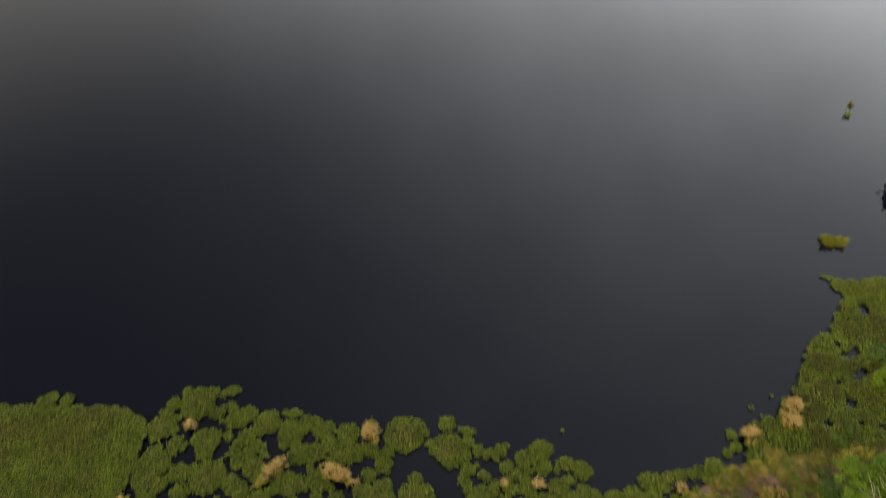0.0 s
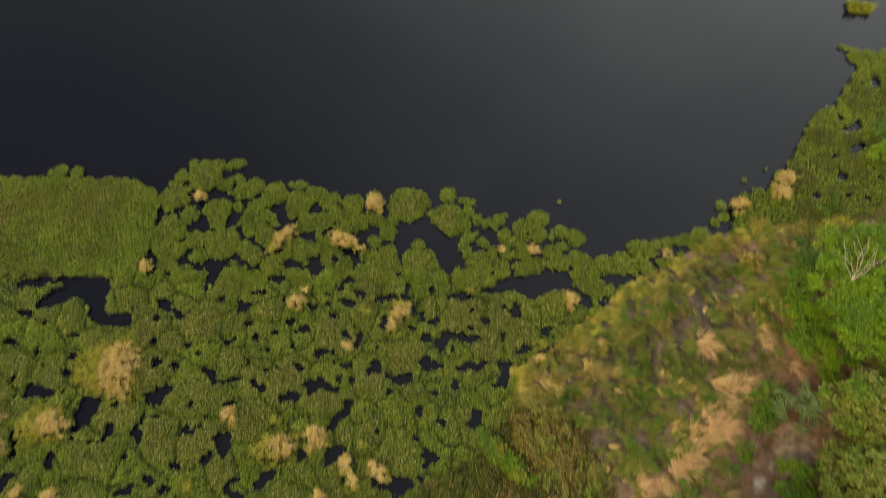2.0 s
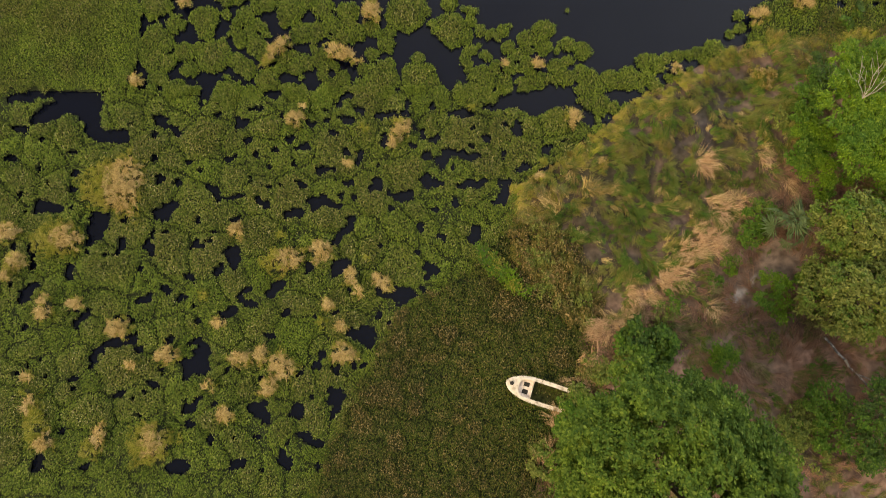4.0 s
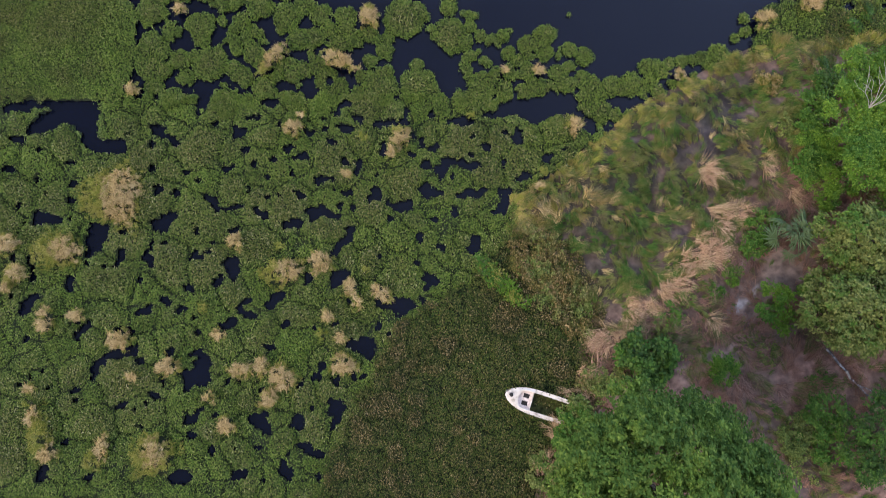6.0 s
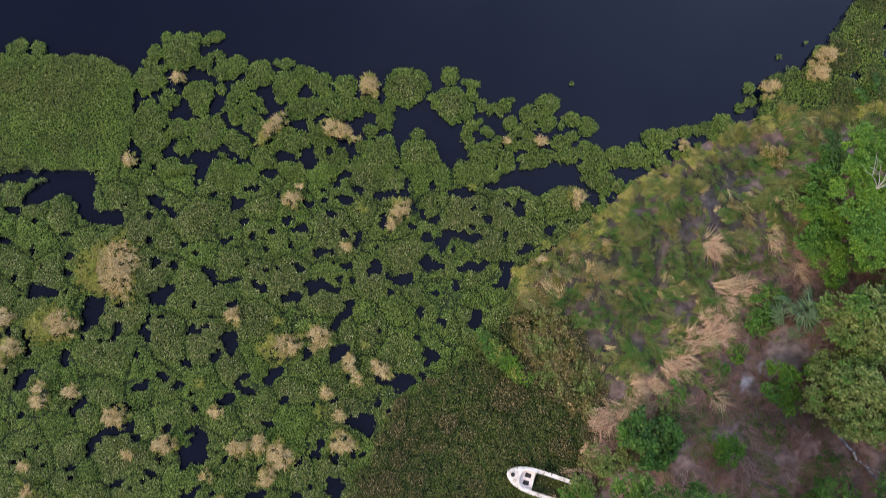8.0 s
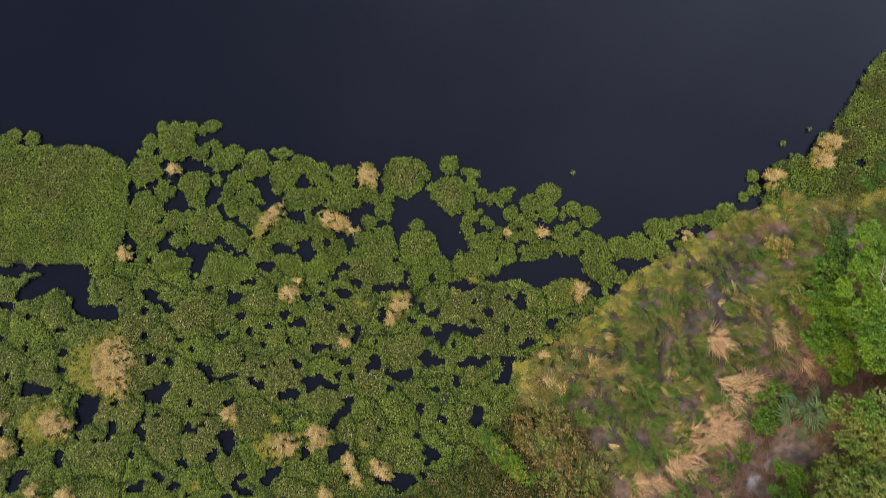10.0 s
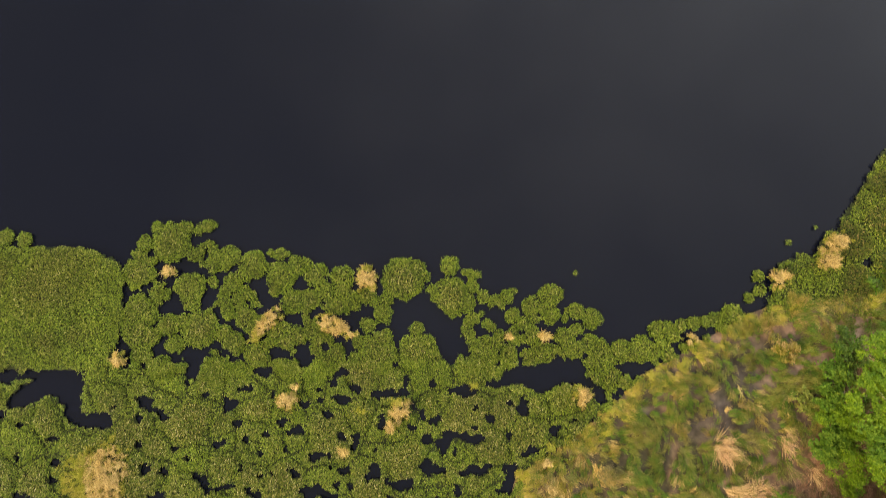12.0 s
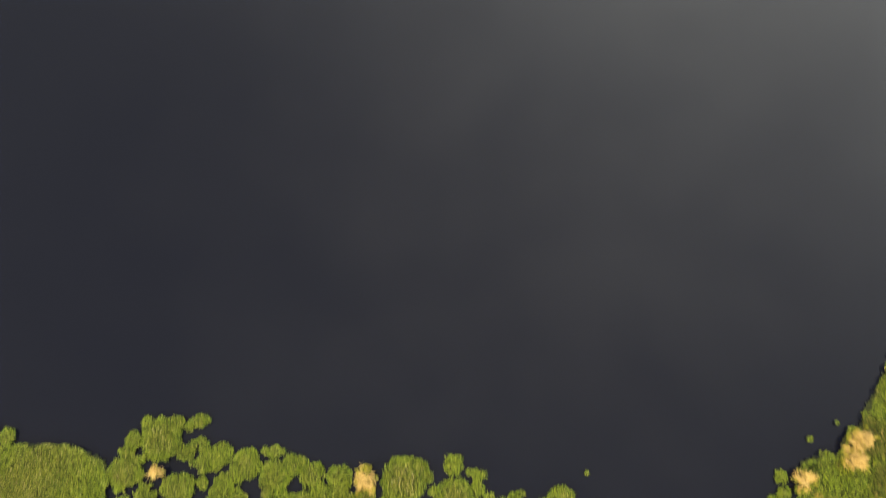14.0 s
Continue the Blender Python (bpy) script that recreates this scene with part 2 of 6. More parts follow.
mat_water, t, b = material("lake water", 0.03, 0.4)
b.inputs["Base Color"].default_value = (0.0017, 0.0026, 0.0074, 1)
b.inputs["IOR"].default_value = 1.33
bump = node(t, "ShaderNodeBump", Strength=0.02, Distance=0.05)
t.links.new(noise_at(t, 1.2, 2.0), bump.inputs["Height"])
t.links.new(bump.outputs[0], b.inputs["Normal"])

# root colour set near-black, so gaps and creases between leaves read as shaded
mat_bed, t, b = material("root bed with painted shade", 0.8, 0.2)
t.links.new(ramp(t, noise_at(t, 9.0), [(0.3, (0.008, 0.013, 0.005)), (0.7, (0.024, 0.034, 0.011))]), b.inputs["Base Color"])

mat_soil, t, b = material("litter and soil", 0.9, 0.15)
tint = t.nodes.new("ShaderNodeVertexColor")
tint.layer_name = "soil"
fine = ramp(t, noise_at(t, 3.5, 8.0), [(0.3, (0.55, 0.54, 0.54)), (0.5, (0.95, 0.95, 0.95)), (0.7, (1.45, 1.42, 1.4))])
mul = t.nodes.new("ShaderNodeMix")
mul.data_type, mul.blend_type = "RGBA", "MULTIPLY"
mul.inputs[0].default_value = 1.0
t.links.new(tint.outputs[0], mul.inputs[6])
t.links.new(fine, mul.inputs[7])
t.links.new(mul.outputs[2], b.inputs["Base Color"])
bump = node(t, "ShaderNodeBump", Strength=0.4, Distance=0.03)
t.links.new(noise_at(t, 30.0, 6.0), bump.inputs["Height"])
t.links.new(bump.outputs[0], b.inputs["Normal"])


def plain(name, stops, scale, rough=0.6, relief=0.2):
    m, t, b = material(name, rough, 0.3)
    n = noise_at(t, scale, 5.0)
    t.links.new(ramp(t, n, stops), b.inputs["Base Color"])
    bump = node(t, "ShaderNodeBump", Strength=relief, Distance=0.02)
    t.links.new(n, bump.inputs["Height"])
    t.links.new(bump.outputs[0], b.inputs["Normal"])
    return m


mat_bark = plain("bark", [(0.3, (0.05, 0.038, 0.027)), (0.7, (0.15, 0.12, 0.09))], 9.0, 0.85, 0.7)
mat_grey = plain("weathered wood", [(0.4, (0.075, 0.07, 0.068)), (0.55, (0.17, 0.16, 0.155)), (0.7, (0.42, 0.4, 0.39))], 7.0, 0.8, 0.5)
mat_bleach = plain("bleached dead wood", [(0.3, (0.21, 0.185, 0.15)), (0.7, (0.4, 0.36, 0.3))], 7.0, 0.8, 0.4)
mat_hull = plain("weathered white gelcoat", [(0.3, (0.3116, 0.2589, 0.1854)), (0.42, (0.5872, 0.5005, 0.3915)), (0.7, (0.7333, 0.6424, 0.5202))], 4.5, 0.45, 0.05)
mat_plank = plain("faded bench", [(0.3, (0.528, 0.4158, 0.345)), (0.7, (0.8184, 0.6804, 0.575))], 12.0, 0.7, 0.2)
mat_black = plain("black fitting and opening shade", [(0.3, (0.012, 0.011, 0.01)), (0.7, (0.03, 0.026, 0.022))], 10.0, 0.8)
mat_bilge = plain("bilge water and silt", [(0.35, (0.0228, 0.0252, 0.0096)), (0.65, (0.076, 0.081, 0.024))], 6.0, 0.2, 0.05)


# ---- mesh helpers ----
def mesh_from(name, verts, faces, mat, smooth=False):
    """A mesh from an array of corners and an array of faces with equal corner counts."""
    verts, faces = np.asarray(verts, np.float32), np.asarray(faces, np.int32)
    me = bpy.data.meshes.new(name)
    k = faces.shape[1]
    me.vertices.add(len(verts))
    me.vertices.foreach_set("co", verts.ravel())
    me.loops.add(faces.size)
    me.loops.foreach_set("vertex_index", faces.ravel())
    me.polygons.add(len(faces))
    me.polygons.foreach_set("loop_start", np.arange(0, faces.size, k, dtype=np.int32))
    me.polygons.foreach_set("loop_total", np.full(len(faces), k, np.int32))
    if smooth:
        me.polygons.foreach_set("use_smooth", np.ones(len(faces), bool))
    me.update(calc_edges=True)
    me.materials.append(mat)
    return me


def part_of(name, me, parent=None, label=""):
    ob = new(name, me)
    if parent:
        ob.parent = parent
    return tagged(ob, label)


def part(name, bm, mat, parent=None, label=""):
    me = bpy.data.meshes.new(name)
    bm.to_mesh(me)
    bm.free()
    me.materials.append(mat)
    return part_of(name, me, parent, label)


def thing(name, label, category, group="", at=(0, 0, 0)):
    ob = new(name)
    ob.location = at
    return tagged(ob, label, category, group)


# a pointed, cupped leaf; a leaf lies along x from its stalk
SLIP = np.array([(0, 0, 0), (0.55, -0.42, 0.12), (1, 0, 0), (0.55, 0.42, 0.12)])
SLIP_F = np.array([(0, 1, 2, 3)])
# a grass blade that rises and nods
BLADE = np.array([(0, -0.5, 0), (0, 0.5, 0), (0.28, -0.45, 0.55), (0.28, 0.45, 0.55), (0.66, -0.3, 0.95), (0.66, 0.3, 0.95), (1, -0.06, 0.85), (1, 0.06, 0.85)])
BLADE_F = np.array([(0, 1, 3, 2), (2, 3, 5, 4), (4, 5, 7, 6)])
STALK = BLADE[[0, 1, 4, 5, 6, 7]]
STALK_F = np.array([(0, 1, 3, 2), (2, 3, 5, 4)])
rng = np.random.default_rng(7)


def strew(name, shape, faces, pos, yaw, pitch, size, mat, age=None):
    """One mesh of many copies of a small shape. size: columns for length, width and height."""
    pos, n = np.asarray(pos), len(pos)
    v = shape[None] * size[:, None, :]
    cp, sp, cy, sy = np.cos(pitch)[:, None], np.sin(pitch)[:, None], np.cos(yaw)[:, None], np.sin(yaw)[:, None]
    x, z = v[..., 0] * cp - v[..., 2] * sp, v[..., 0] * sp + v[..., 2] * cp
    w = np.stack([x * cy - v[..., 1] * sy, x * sy + v[..., 1] * cy, z], -1) + pos[:, None]
    f = faces[None] + (np.arange(n) * len(shape))[:, None, None]
    me = mesh_from(name, w.reshape(-1, 3), f.reshape(-1, faces.shape[1]), mat)
    if age is not None:
        me.attributes.new("age", "FLOAT", "POINT").data.foreach_set("value", np.repeat(age, len(shape)).astype(np.float32))
    return me


WAVES = [(rng.uniform(0, 6.28), rng.uniform(0, 6.28)) for _ in range(24)]


def wobble(x, y, size):
    """Smooth noise of about -1 to 1, with bumps of about that size in metres."""
    s = 0
    for i, (turn, shift) in enumerate(WAVES[:12]):
        f = (0.6 + 0.9 * i / 11) * 3.14 / size
        s = s + np.sin(f * (x * math.cos(turn) + y * math.sin(turn)) + shift)
    return s / 3.4


def inside(x, y, outline):
    hit = np.zeros(np.shape(x), bool)
    for (x0, y0), (x1, y1) in zip(outline, outline[1:] + outline[:1]):
        if y0 != y1:
            hit ^= ((y0 > y) != (y1 > y)) & (x < (x1 - x0) * (y - y0) / (y1 - y0) + x0)
    return hit


def from_edge(x, y, outline):
    """Distance to an outline, positive inside."""
    d = np.full(np.shape(x), 1e9)
    for (x0, y0), (x1, y1) in zip(outline, outline[1:] + outline[:1]):
        dx, dy = x1 - x0, y1 - y0
        s = np.clip(((x - x0) * dx + (y - y0) * dy) / (dx * dx + dy * dy), 0, 1)
        d = np.minimum(d, np.hypot(x - x0 - s * dx, y - y0 - s * dy))
    return np.where(inside(x, y, outline), d, -d)


def leaves(name, x, y, height, mat, age, size=0.069, flat=0.6, slim=0.46):
    """Floating-plant leaves at the given places; height: of the leaf tops there."""
    n = len(x)
    z = height * rng.uniform(0.5, 1.0, n)
    s = size * rng.uniform(0.65, 1.35, n)
    dims = np.stack([s, s * slim * rng.uniform(0.75, 1.3, n), s], -1)
    return strew(name, SLIP, SLIP_F, np.stack([x, y, z], -1), rng.uniform(0, 6.28, n), rng.normal(flat, 0.55, n), dims, mat, age)


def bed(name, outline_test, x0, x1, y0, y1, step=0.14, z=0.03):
    """A low sheet of roots and drowned leaves wherever plants grow, near-black to paint shade into the gaps."""
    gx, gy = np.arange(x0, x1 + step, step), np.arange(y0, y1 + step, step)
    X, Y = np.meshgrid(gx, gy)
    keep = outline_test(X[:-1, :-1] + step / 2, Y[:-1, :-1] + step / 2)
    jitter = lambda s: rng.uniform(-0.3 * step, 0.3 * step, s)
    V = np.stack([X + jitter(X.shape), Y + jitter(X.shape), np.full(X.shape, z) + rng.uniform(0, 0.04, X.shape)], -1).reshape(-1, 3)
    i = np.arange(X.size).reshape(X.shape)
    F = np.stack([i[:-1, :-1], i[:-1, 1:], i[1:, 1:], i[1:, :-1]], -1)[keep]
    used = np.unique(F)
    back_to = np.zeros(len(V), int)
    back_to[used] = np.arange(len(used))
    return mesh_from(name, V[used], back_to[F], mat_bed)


# ---- lake and land ----
BANK = [(60, 70), (37, 44), (33.5, 34), (34, 24), (26, 17.5), (19.2, 13.8), (17.6, 13.7), (16.1, 13.4), (14.6, 13.4), (12.6, 12.6), (10.1, 11.1), (8.6, 10.3), (7.0, 8.8), (5.2, 7.4), (3.3, 6.2), (3.0, 5.1),
        (4.9, 4.4), (6.1, 2.3), (6.0, 0.4), (6.1, -1.9), (5.4, -3.2), (4.2, -5.4), (3.6, -7.9), (2.9, -12), (0, -30), (-40, -90), (-1500, -900), (-1500, -1800), (1800, -1800), (1800, 700), (300, 190)]


def land_height(x, y):
    d = from_edge(x, y, BANK)
    return np.clip(0.1 + 0.22 * d, -0.9, 0.0) + 0.5 * (1 - np.exp(-np.clip(d + 0.45, 0, None) / 2.2)) + np.where(d > 0, 0.05 * wobble(x, y, 0.9) + 0.07 * wobble(x, y, 2.7), 0)


far = np.array([60, 90, 150, 300, 700, 1800.0])
gx = np.concatenate([-far[::-1], np.arange(-36, 2, 0.4), np.arange(2, 20, 0.15), np.arange(20, 46, 0.4), far])
gy = np.concatenate([-far[::-1], np.arange(-24, -8, 0.4), np.arange(-8, 14, 0.15), np.arange(14, 40, 0.4), far])
X, Y = np.meshgrid(gx, gy)
Z = land_height(X, Y)
i = np.arange(X.size).reshape(X.shape)
F = np.stack([i[:-1, :-1], i[:-1, 1:], i[1:, 1:], i[1:, :-1]], -1).reshape(-1, 4)
ground_mesh = mesh_from("ground", np.stack([X, Y, Z], -1).reshape(-1, 3), F, mat_soil, True)
soil = np.empty(X.shape + (4,))
soil[...] = (0.14, 0.088, 0.064, 1)
soil[wobble(X, Y, 3.1) > 0.1] = (0.195, 0.126, 0.095, 1)


def earth(x, y, r, colour, squash=1.0, turn=0.0):
    """A patch of another soil tone with a ragged edge."""
    c, s = math.cos(radians(turn)), math.sin(radians(turn))
    u, v = (X - x) * c + (Y - y) * s, -(X - x) * s + (Y - y) * c
    w = np.clip(1.5 - np.hypot(u, v / squash) / r + 0.3 * wobble(X, Y, 0.8) + 0.25 * wobble(Y, X, 0.37), 0, 1)[..., None]
    soil[:] = soil * (1 - w) + w * np.array((*colour, 1))


earth(7.5, 6.6, 3.6, (0.046, 0.04, 0.026))
earth(11.5, 9.6, 3.4, (0.046, 0.04, 0.028), 0.7, 30)
earth(17.6, 6.6, 1.2, (0.15, 0.075, 0.05), 0.6, -20)
earth(15.4, -0.5, 1.8, (0.31, 0.182, 0.135), 0.7, 20)
earth(13.2, 1.2, 1.7, (0.235, 0.17, 0.138), 0.6, 40)
earth(13.2, -0.6, 1.1, (0.215, 0.14, 0.105), 0.5, 100)
# grey-brown soil, darkened to paint in the tree's shade; next line too
earth(14.6, -4.6, 1.5, (0.11, 0.08, 0.07), 0.6, 0)
earth(13.0, -2.8, 1.5, (0.145, 0.105, 0.082), 0.6, 70)
earth(6.6, 3.2, 1.7, (0.06, 0.048, 0.034), 0.7, 120)
earth(14.0, 3.6, 1.3, (0.19, 0.14, 0.112), 0.6, 30)
earth(13.0, 2.75, 0.42, (0.4, 0.35, 0.32), 0.24, 60)
earth(12.65, 2.35, 0.4, (0.38, 0.33, 0.3), 0.26, 35)
earth(12.2, 2.1, 0.35, (0.32, 0.28, 0.255), 0.35, 20)
earth(11.75, 1.75, 0.3, (0.34, 0.31, 0.305), 0.25, 20)
earth(12.1, 11.2, 0.7, (0.038, 0.033, 0.031), 0.5, 100)
earth(12.5, 10.2, 0.9, (0.042, 0.035, 0.034), 0.45, -70)
earth(11.2, 9.2, 1.0, (0.058, 0.046, 0.042), 0.6, 30)
earth(10.7, 8.3, 0.5, (0.07, 0.055, 0.048), 0.6, 70)
earth(10.1, 5.2, 0.7, (0.095, 0.068, 0.056), 0.6, 60)
earth(7.0, 4.2, 0.8, (0.065, 0.05, 0.04), 0.5, 20)
attr = ground_mesh.color_attributes.new("soil", "FLOAT_COLOR", "POINT")
attr.data.foreach_set("color", soil.astype(np.float32).ravel())
tagged(new("ground", ground_mesh), "low bank of brown soil and leaf litter beside the lake", "ground", kind="structure")
w = 2500.0
tagged(new("water", mesh_from("water", [(-w, -w, 0), (w, -w, 0), (w, w, 0), (-w, w, 0)], [(0, 1, 2, 3)], mat_water)), "still, dark lake water mirroring a dim sky", "water", kind="structure")


# ---- floating plants ----
POOLS, CLUMPS, RAFTS = [], [], []
SCALLOPS = rng.uniform(0, 0.36, (110, 110, 2)) + np.stack(np.meshgrid(np.arange(110), np.arange(110), indexing="ij"), -1) * 0.36


def scallop(x, y):
    """0 in the middle of a small plant, about 1 halfway to its neighbours: the size of one rosette."""
    u, v = np.mod(x + 200, 39.6), np.mod(y + 200, 39.6)
    i, j = (u / 0.36).astype(int), (v / 0.36).astype(int)
    d = np.full(np.shape(x), 9.0)
    for di in (-1, 0, 1):
        for dj in (-1, 0, 1):
            p = SCALLOPS[np.clip(i + di, 0, 109), np.clip(j + dj, 0, 109)]
            d = np.minimum(d, np.hypot(u - p[..., 0], v - p[..., 1]))
    return d / 0.22


def pool(*blobs):
    """Open water in the mat: a chain of round blobs, each a centre and a radius."""
    POOLS.append(blobs)


def clump(x, y, r):
    """A large old clump within the mat: centre and radius."""
    CLUMPS.append((x, y, r))


def raft(x, y, r):
    """A round clump of floating plants at the mat's edge: centre and radius."""
    RAFTS.append((x, y, r))


def depth_in_pool(x, y):
    """How far each place lies within a pool, in metres; negative outside."""
    x, y = np.asarray(x, float), np.asarray(y, float)
    depth = np.full(x.shape, -9.0)
    for blobs in POOLS:
        for (x0, y0, r0), (x1, y1, r1) in zip(blobs, blobs[1:] or blobs):
            dx, dy, far_off = x1 - x0, y1 - y0, max(r0, r1) + 0.3
            near = (x > min(x0, x1) - far_off) & (x < max(x0, x1) + far_off) & (y > min(y0, y1) - far_off) & (y < max(y0, y1) + far_off)
            if near.any():
                u, v = x[near], y[near]
                k = np.clip(((u - x0) * dx + (v - y0) * dy) / max(dx * dx + dy * dy, 1e-6), 0, 1)
                depth[near] = np.maximum(depth[near], r0 + (r1 - r0) * k - np.hypot(u - x0 - k * dx, v - y0 - k * dy))
    return depth


def open_water(x, y, inset=0.0):
    return depth_in_pool(x, y) > inset + 0.035 - 0.13 * scallop(x, y) + 0.03 * wobble(x, y, 0.17)


def grow_raft(x, y, r):
    """Leaves fill the clump as far as its neighbours leave room; touching clumps close up."""
    n = int(1600 * 3.14 * r * r * 1.2) + 8
    q, t = 1.1 * r * np.sqrt(rng.uniform(0, 1, n)), rng.uniform(0, 6.28, n)
    u, v = q * np.cos(t), q * np.sin(t)
    inset = q - r - 0.03 + 0.13 * (scallop(u + x, v + y) - 0.62)
    keep = inset < 0
    u, v, q, inset = u[keep], v[keep], q[keep], -inset[keep]
    mine = q / r
    room = np.full(len(u), 1.0)
    for ox, oy, other in RAFTS:
        gap = math.hypot(ox - x, oy - y)
        if 0 < gap < 1.1 * (r + other):
            room = np.minimum(room, np.hypot(u + x - ox, v + y - oy) / other - mine)
    keep = (room > rng.normal(0.045, 0.04, len(u))) & ~open_water(u + x, v + y, 0.04)
    u, v, room, inset = u[keep], v[keep], np.clip(room[keep], 0, 1), inset[keep]
    up = np.clip(np.minimum(inset / (0.5 * r + 0.08), 0.05 + 3.5 * room), 0, 1)
    own = rng.uniform(0.0, 0.45) + 0.45 * min(r, 0.9)
    age = np.clip((up - 0.15) * own * 1.5, 0, 1)
    tall = (0.13 + 0.12 * min(r, 0.9)) * (0.45 + 0.55 * np.sqrt(up))
    size = "wide" if r > 0.55 else "small" if r < 0.3 else "round"
    ob = thing("plant_raft", size + " raft of green water hyacinth floating on dark water", "floating plants", "rafts along the mat edge", (x, y, 0))
    part_of("foliage", leaves("foliage", u, v, tall, mat_pad, age), ob)
    part_of("root_bed", bed("root_bed", lambda g, h: (np.hypot(g, h) < r - 0.06) & ~open_water(g + x, h + y, 0.0), -r, r, -r, r, 0.09), ob, "near-black root tangle painting shade between leaves at the waterline")


def fill(outline, density, test=None):
    """Random places within an outline."""
    xs, ys = [p[0] for p in outline], [p[1] for p in outline]
    n = int(density * (max(xs) - min(xs)) * (max(ys) - min(ys)))
    x, y = rng.uniform(min(xs), max(xs), n), rng.uniform(min(ys), max(ys), n)
    keep = inside(x + 0.12 * wobble(x, y, 0.4), y + 0.12 * wobble(y, x, 0.4), outline)
    if test:
        keep &= test(x, y)
    return x[keep], y[keep]


def domes(x, y, spread, outline):
    """How high in its own clump each place lies: 1 in a clump's middle, 0 where two clumps meet; and the clump's own number, 0 to 1."""
    xs, ys = [p[0] for p in outline], [p[1] for p in outline]
    n = int((max(xs) - min(xs)) * (max(ys) - min(ys)) / spread ** 2)
    cx, cy = rng.uniform(min(xs), max(xs), n), rng.uniform(min(ys), max(ys), n)
    weight, own = rng.uniform(0.55, 1.5, n) * spread * 0.5, rng.uniform(0, 0.85, n)
    if CLUMPS:
        bx, by, br = np.array(CLUMPS).T
        free = (np.hypot(cx[:, None] - bx, cy[:, None] - by) > br + 0.2).all(axis=1)
        cx, cy, weight, own = np.append(cx[free], bx), np.append(cy[free], by), np.append(weight[free], br), np.append(own[free], 0.55 + 0.45 * rng.uniform(0, 1, len(bx)))
    out, which = np.empty(len(x)), np.empty(len(x), int)
    for k in range(0, len(x), 4000):
        d = np.hypot(x[k:k + 4000, None] - cx, y[k:k + 4000, None] - cy) / weight
        which[k:k + 4000] = d.argmin(axis=1)
        d.partition(1, axis=1)
        out[k:k + 4000] = np.clip(d[:, 1] - d[:, 0], 0, 1)
    return out, own[which]


def in_boat(x, y):
    """Within the boat's outline, where no mat grows."""
    c, s = math.cos(radians(-16.5)), math.sin(radians(-16.5))
    u, v = (x - 2.72) * c + (y + 1.5) * s, -(x - 2.72) * s + (y + 1.5) * c
    return (u > 0) & (u < 3.1) & (np.abs(v) < 0.53 * (1 - (1 - np.clip(u / 1.5, 0, 1)) ** 2.2) ** 0.62)


def mat_of_plants(name, outline, density, mat, label, tall=0.26, spread=1.0, pools=True, size=0.062, low=0.45, old=0.55, crease=0.3):
    dry = (lambda x, y: ~open_water(x, y)) if pools else (lambda x, y: ~in_boat(x, y))
    x, y = fill(outline, density, dry)
    up, own = domes(x, y, spread, outline)
    keep = rng.uniform(0, 1, len(x)) < crease + 3.5 * up
    x, y, up, own = x[keep], y[keep], up[keep], own[keep]
    age = np.clip(up * (old - 0.5 + 1.1 * own) * 1.3 + 0.12 * wobble(x, y, 3.0), 0, 1)
    ob = thing(name, label, "floating plants")
    ob["kind"] = "stuff"
    tagged(part_of("foliage", leaves("foliage", x, y, tall * (low + (1 - low) * np.sqrt(up)), mat, age, size), ob), kind="stuff")
    xs, ys = [p[0] for p in outline], [p[1] for p in outline]
    test = lambda u, v: inside(u, v, outline) & ~(open_water(u, v) if pools else in_boat(u, v))
    tagged(part_of("root_bed", bed("root_bed", test, min(xs), max(xs), min(ys), max(ys), 0.1), ob, "near-black root tangle painting shade between leaves at the waterline"), kind="stuff")
    return ob


pool((2.73, 10.57, 0.24), (3.26, 10.54, 0.36), (4, 10.34, 0.49), (4.74, 10.73, 0.44), (5.39, 10.57, 0.33), (5.96, 10.16, 0.22), (6.37, 9.71, 0.25))
pool((1.95, 10.18, 0.14), (2.44, 10.27, 0.16), (2.85, 10.45, 0.2))
pool((0.81, 9.91, 0.2), (1.18, 9.91, 0.17))
pool((0.24, 9.9, 0.08), (0.56, 9.9, 0.14))
pool((3.26, 9.45, 0.17), (3.22, 9.07, 0.15))
pool((1.88, 8.84, 0.13))
pool((2.69, 9.44, 0.09))
pool((2.7, 8.12, 0.09))
pool((-0.06, 7.82, 0.22), (0.22, 8.15, 0.19), (0.83, 8.08, 0.11), (1.2, 7.92, 0.16), (1.48, 8.05, 0.1))
pool((0.43, 7.49, 0.1))
pool((4.49, 8.34, 0.14), (4.65, 8.43, 0.1))
pool((3.19, 7.46, 0.07), (3.68, 7.59, 0.15))
pool((4.24, 7.43, 0.09), (4.89, 7.53, 0.21), (5.05, 7.57, 0.13))
pool((4, 7.02, 0.17))
pool((-0.69, 6.9, 0.26), (-0.28, 6.78, 0.15), (0, 6.75, 0.07))
pool((0.77, 6.64, 0.08), (1.25, 6.77, 0.14), (1.74, 6.82, 0.1), (1.9, 6.9, 0.09))
pool((2.79, 6.79, 0.22))
pool((2.55, 6.91, 0.1))
pool((-0.67, 7.97, 0.14))
pool((-0.44, 8.68, 0.14), (-0.32, 8.8, 0.07))
pool((0.05, 11.58, 0.32), (0.22, 11.2, 0.22))
pool((0.79, 11.6, 0.24))
pool((2.23, 11.07, 0.08))
pool((3.17, 11.17, 0.11), (3.09, 11.04, 0.08))
pool((4.65, 11.15, 0.2))
pool((5.72, 11.34, 0.1))
pool((7.24, 10.81, 0.16), (7.85, 10.78, 0.21), (8.35, 10.79, 0.22))
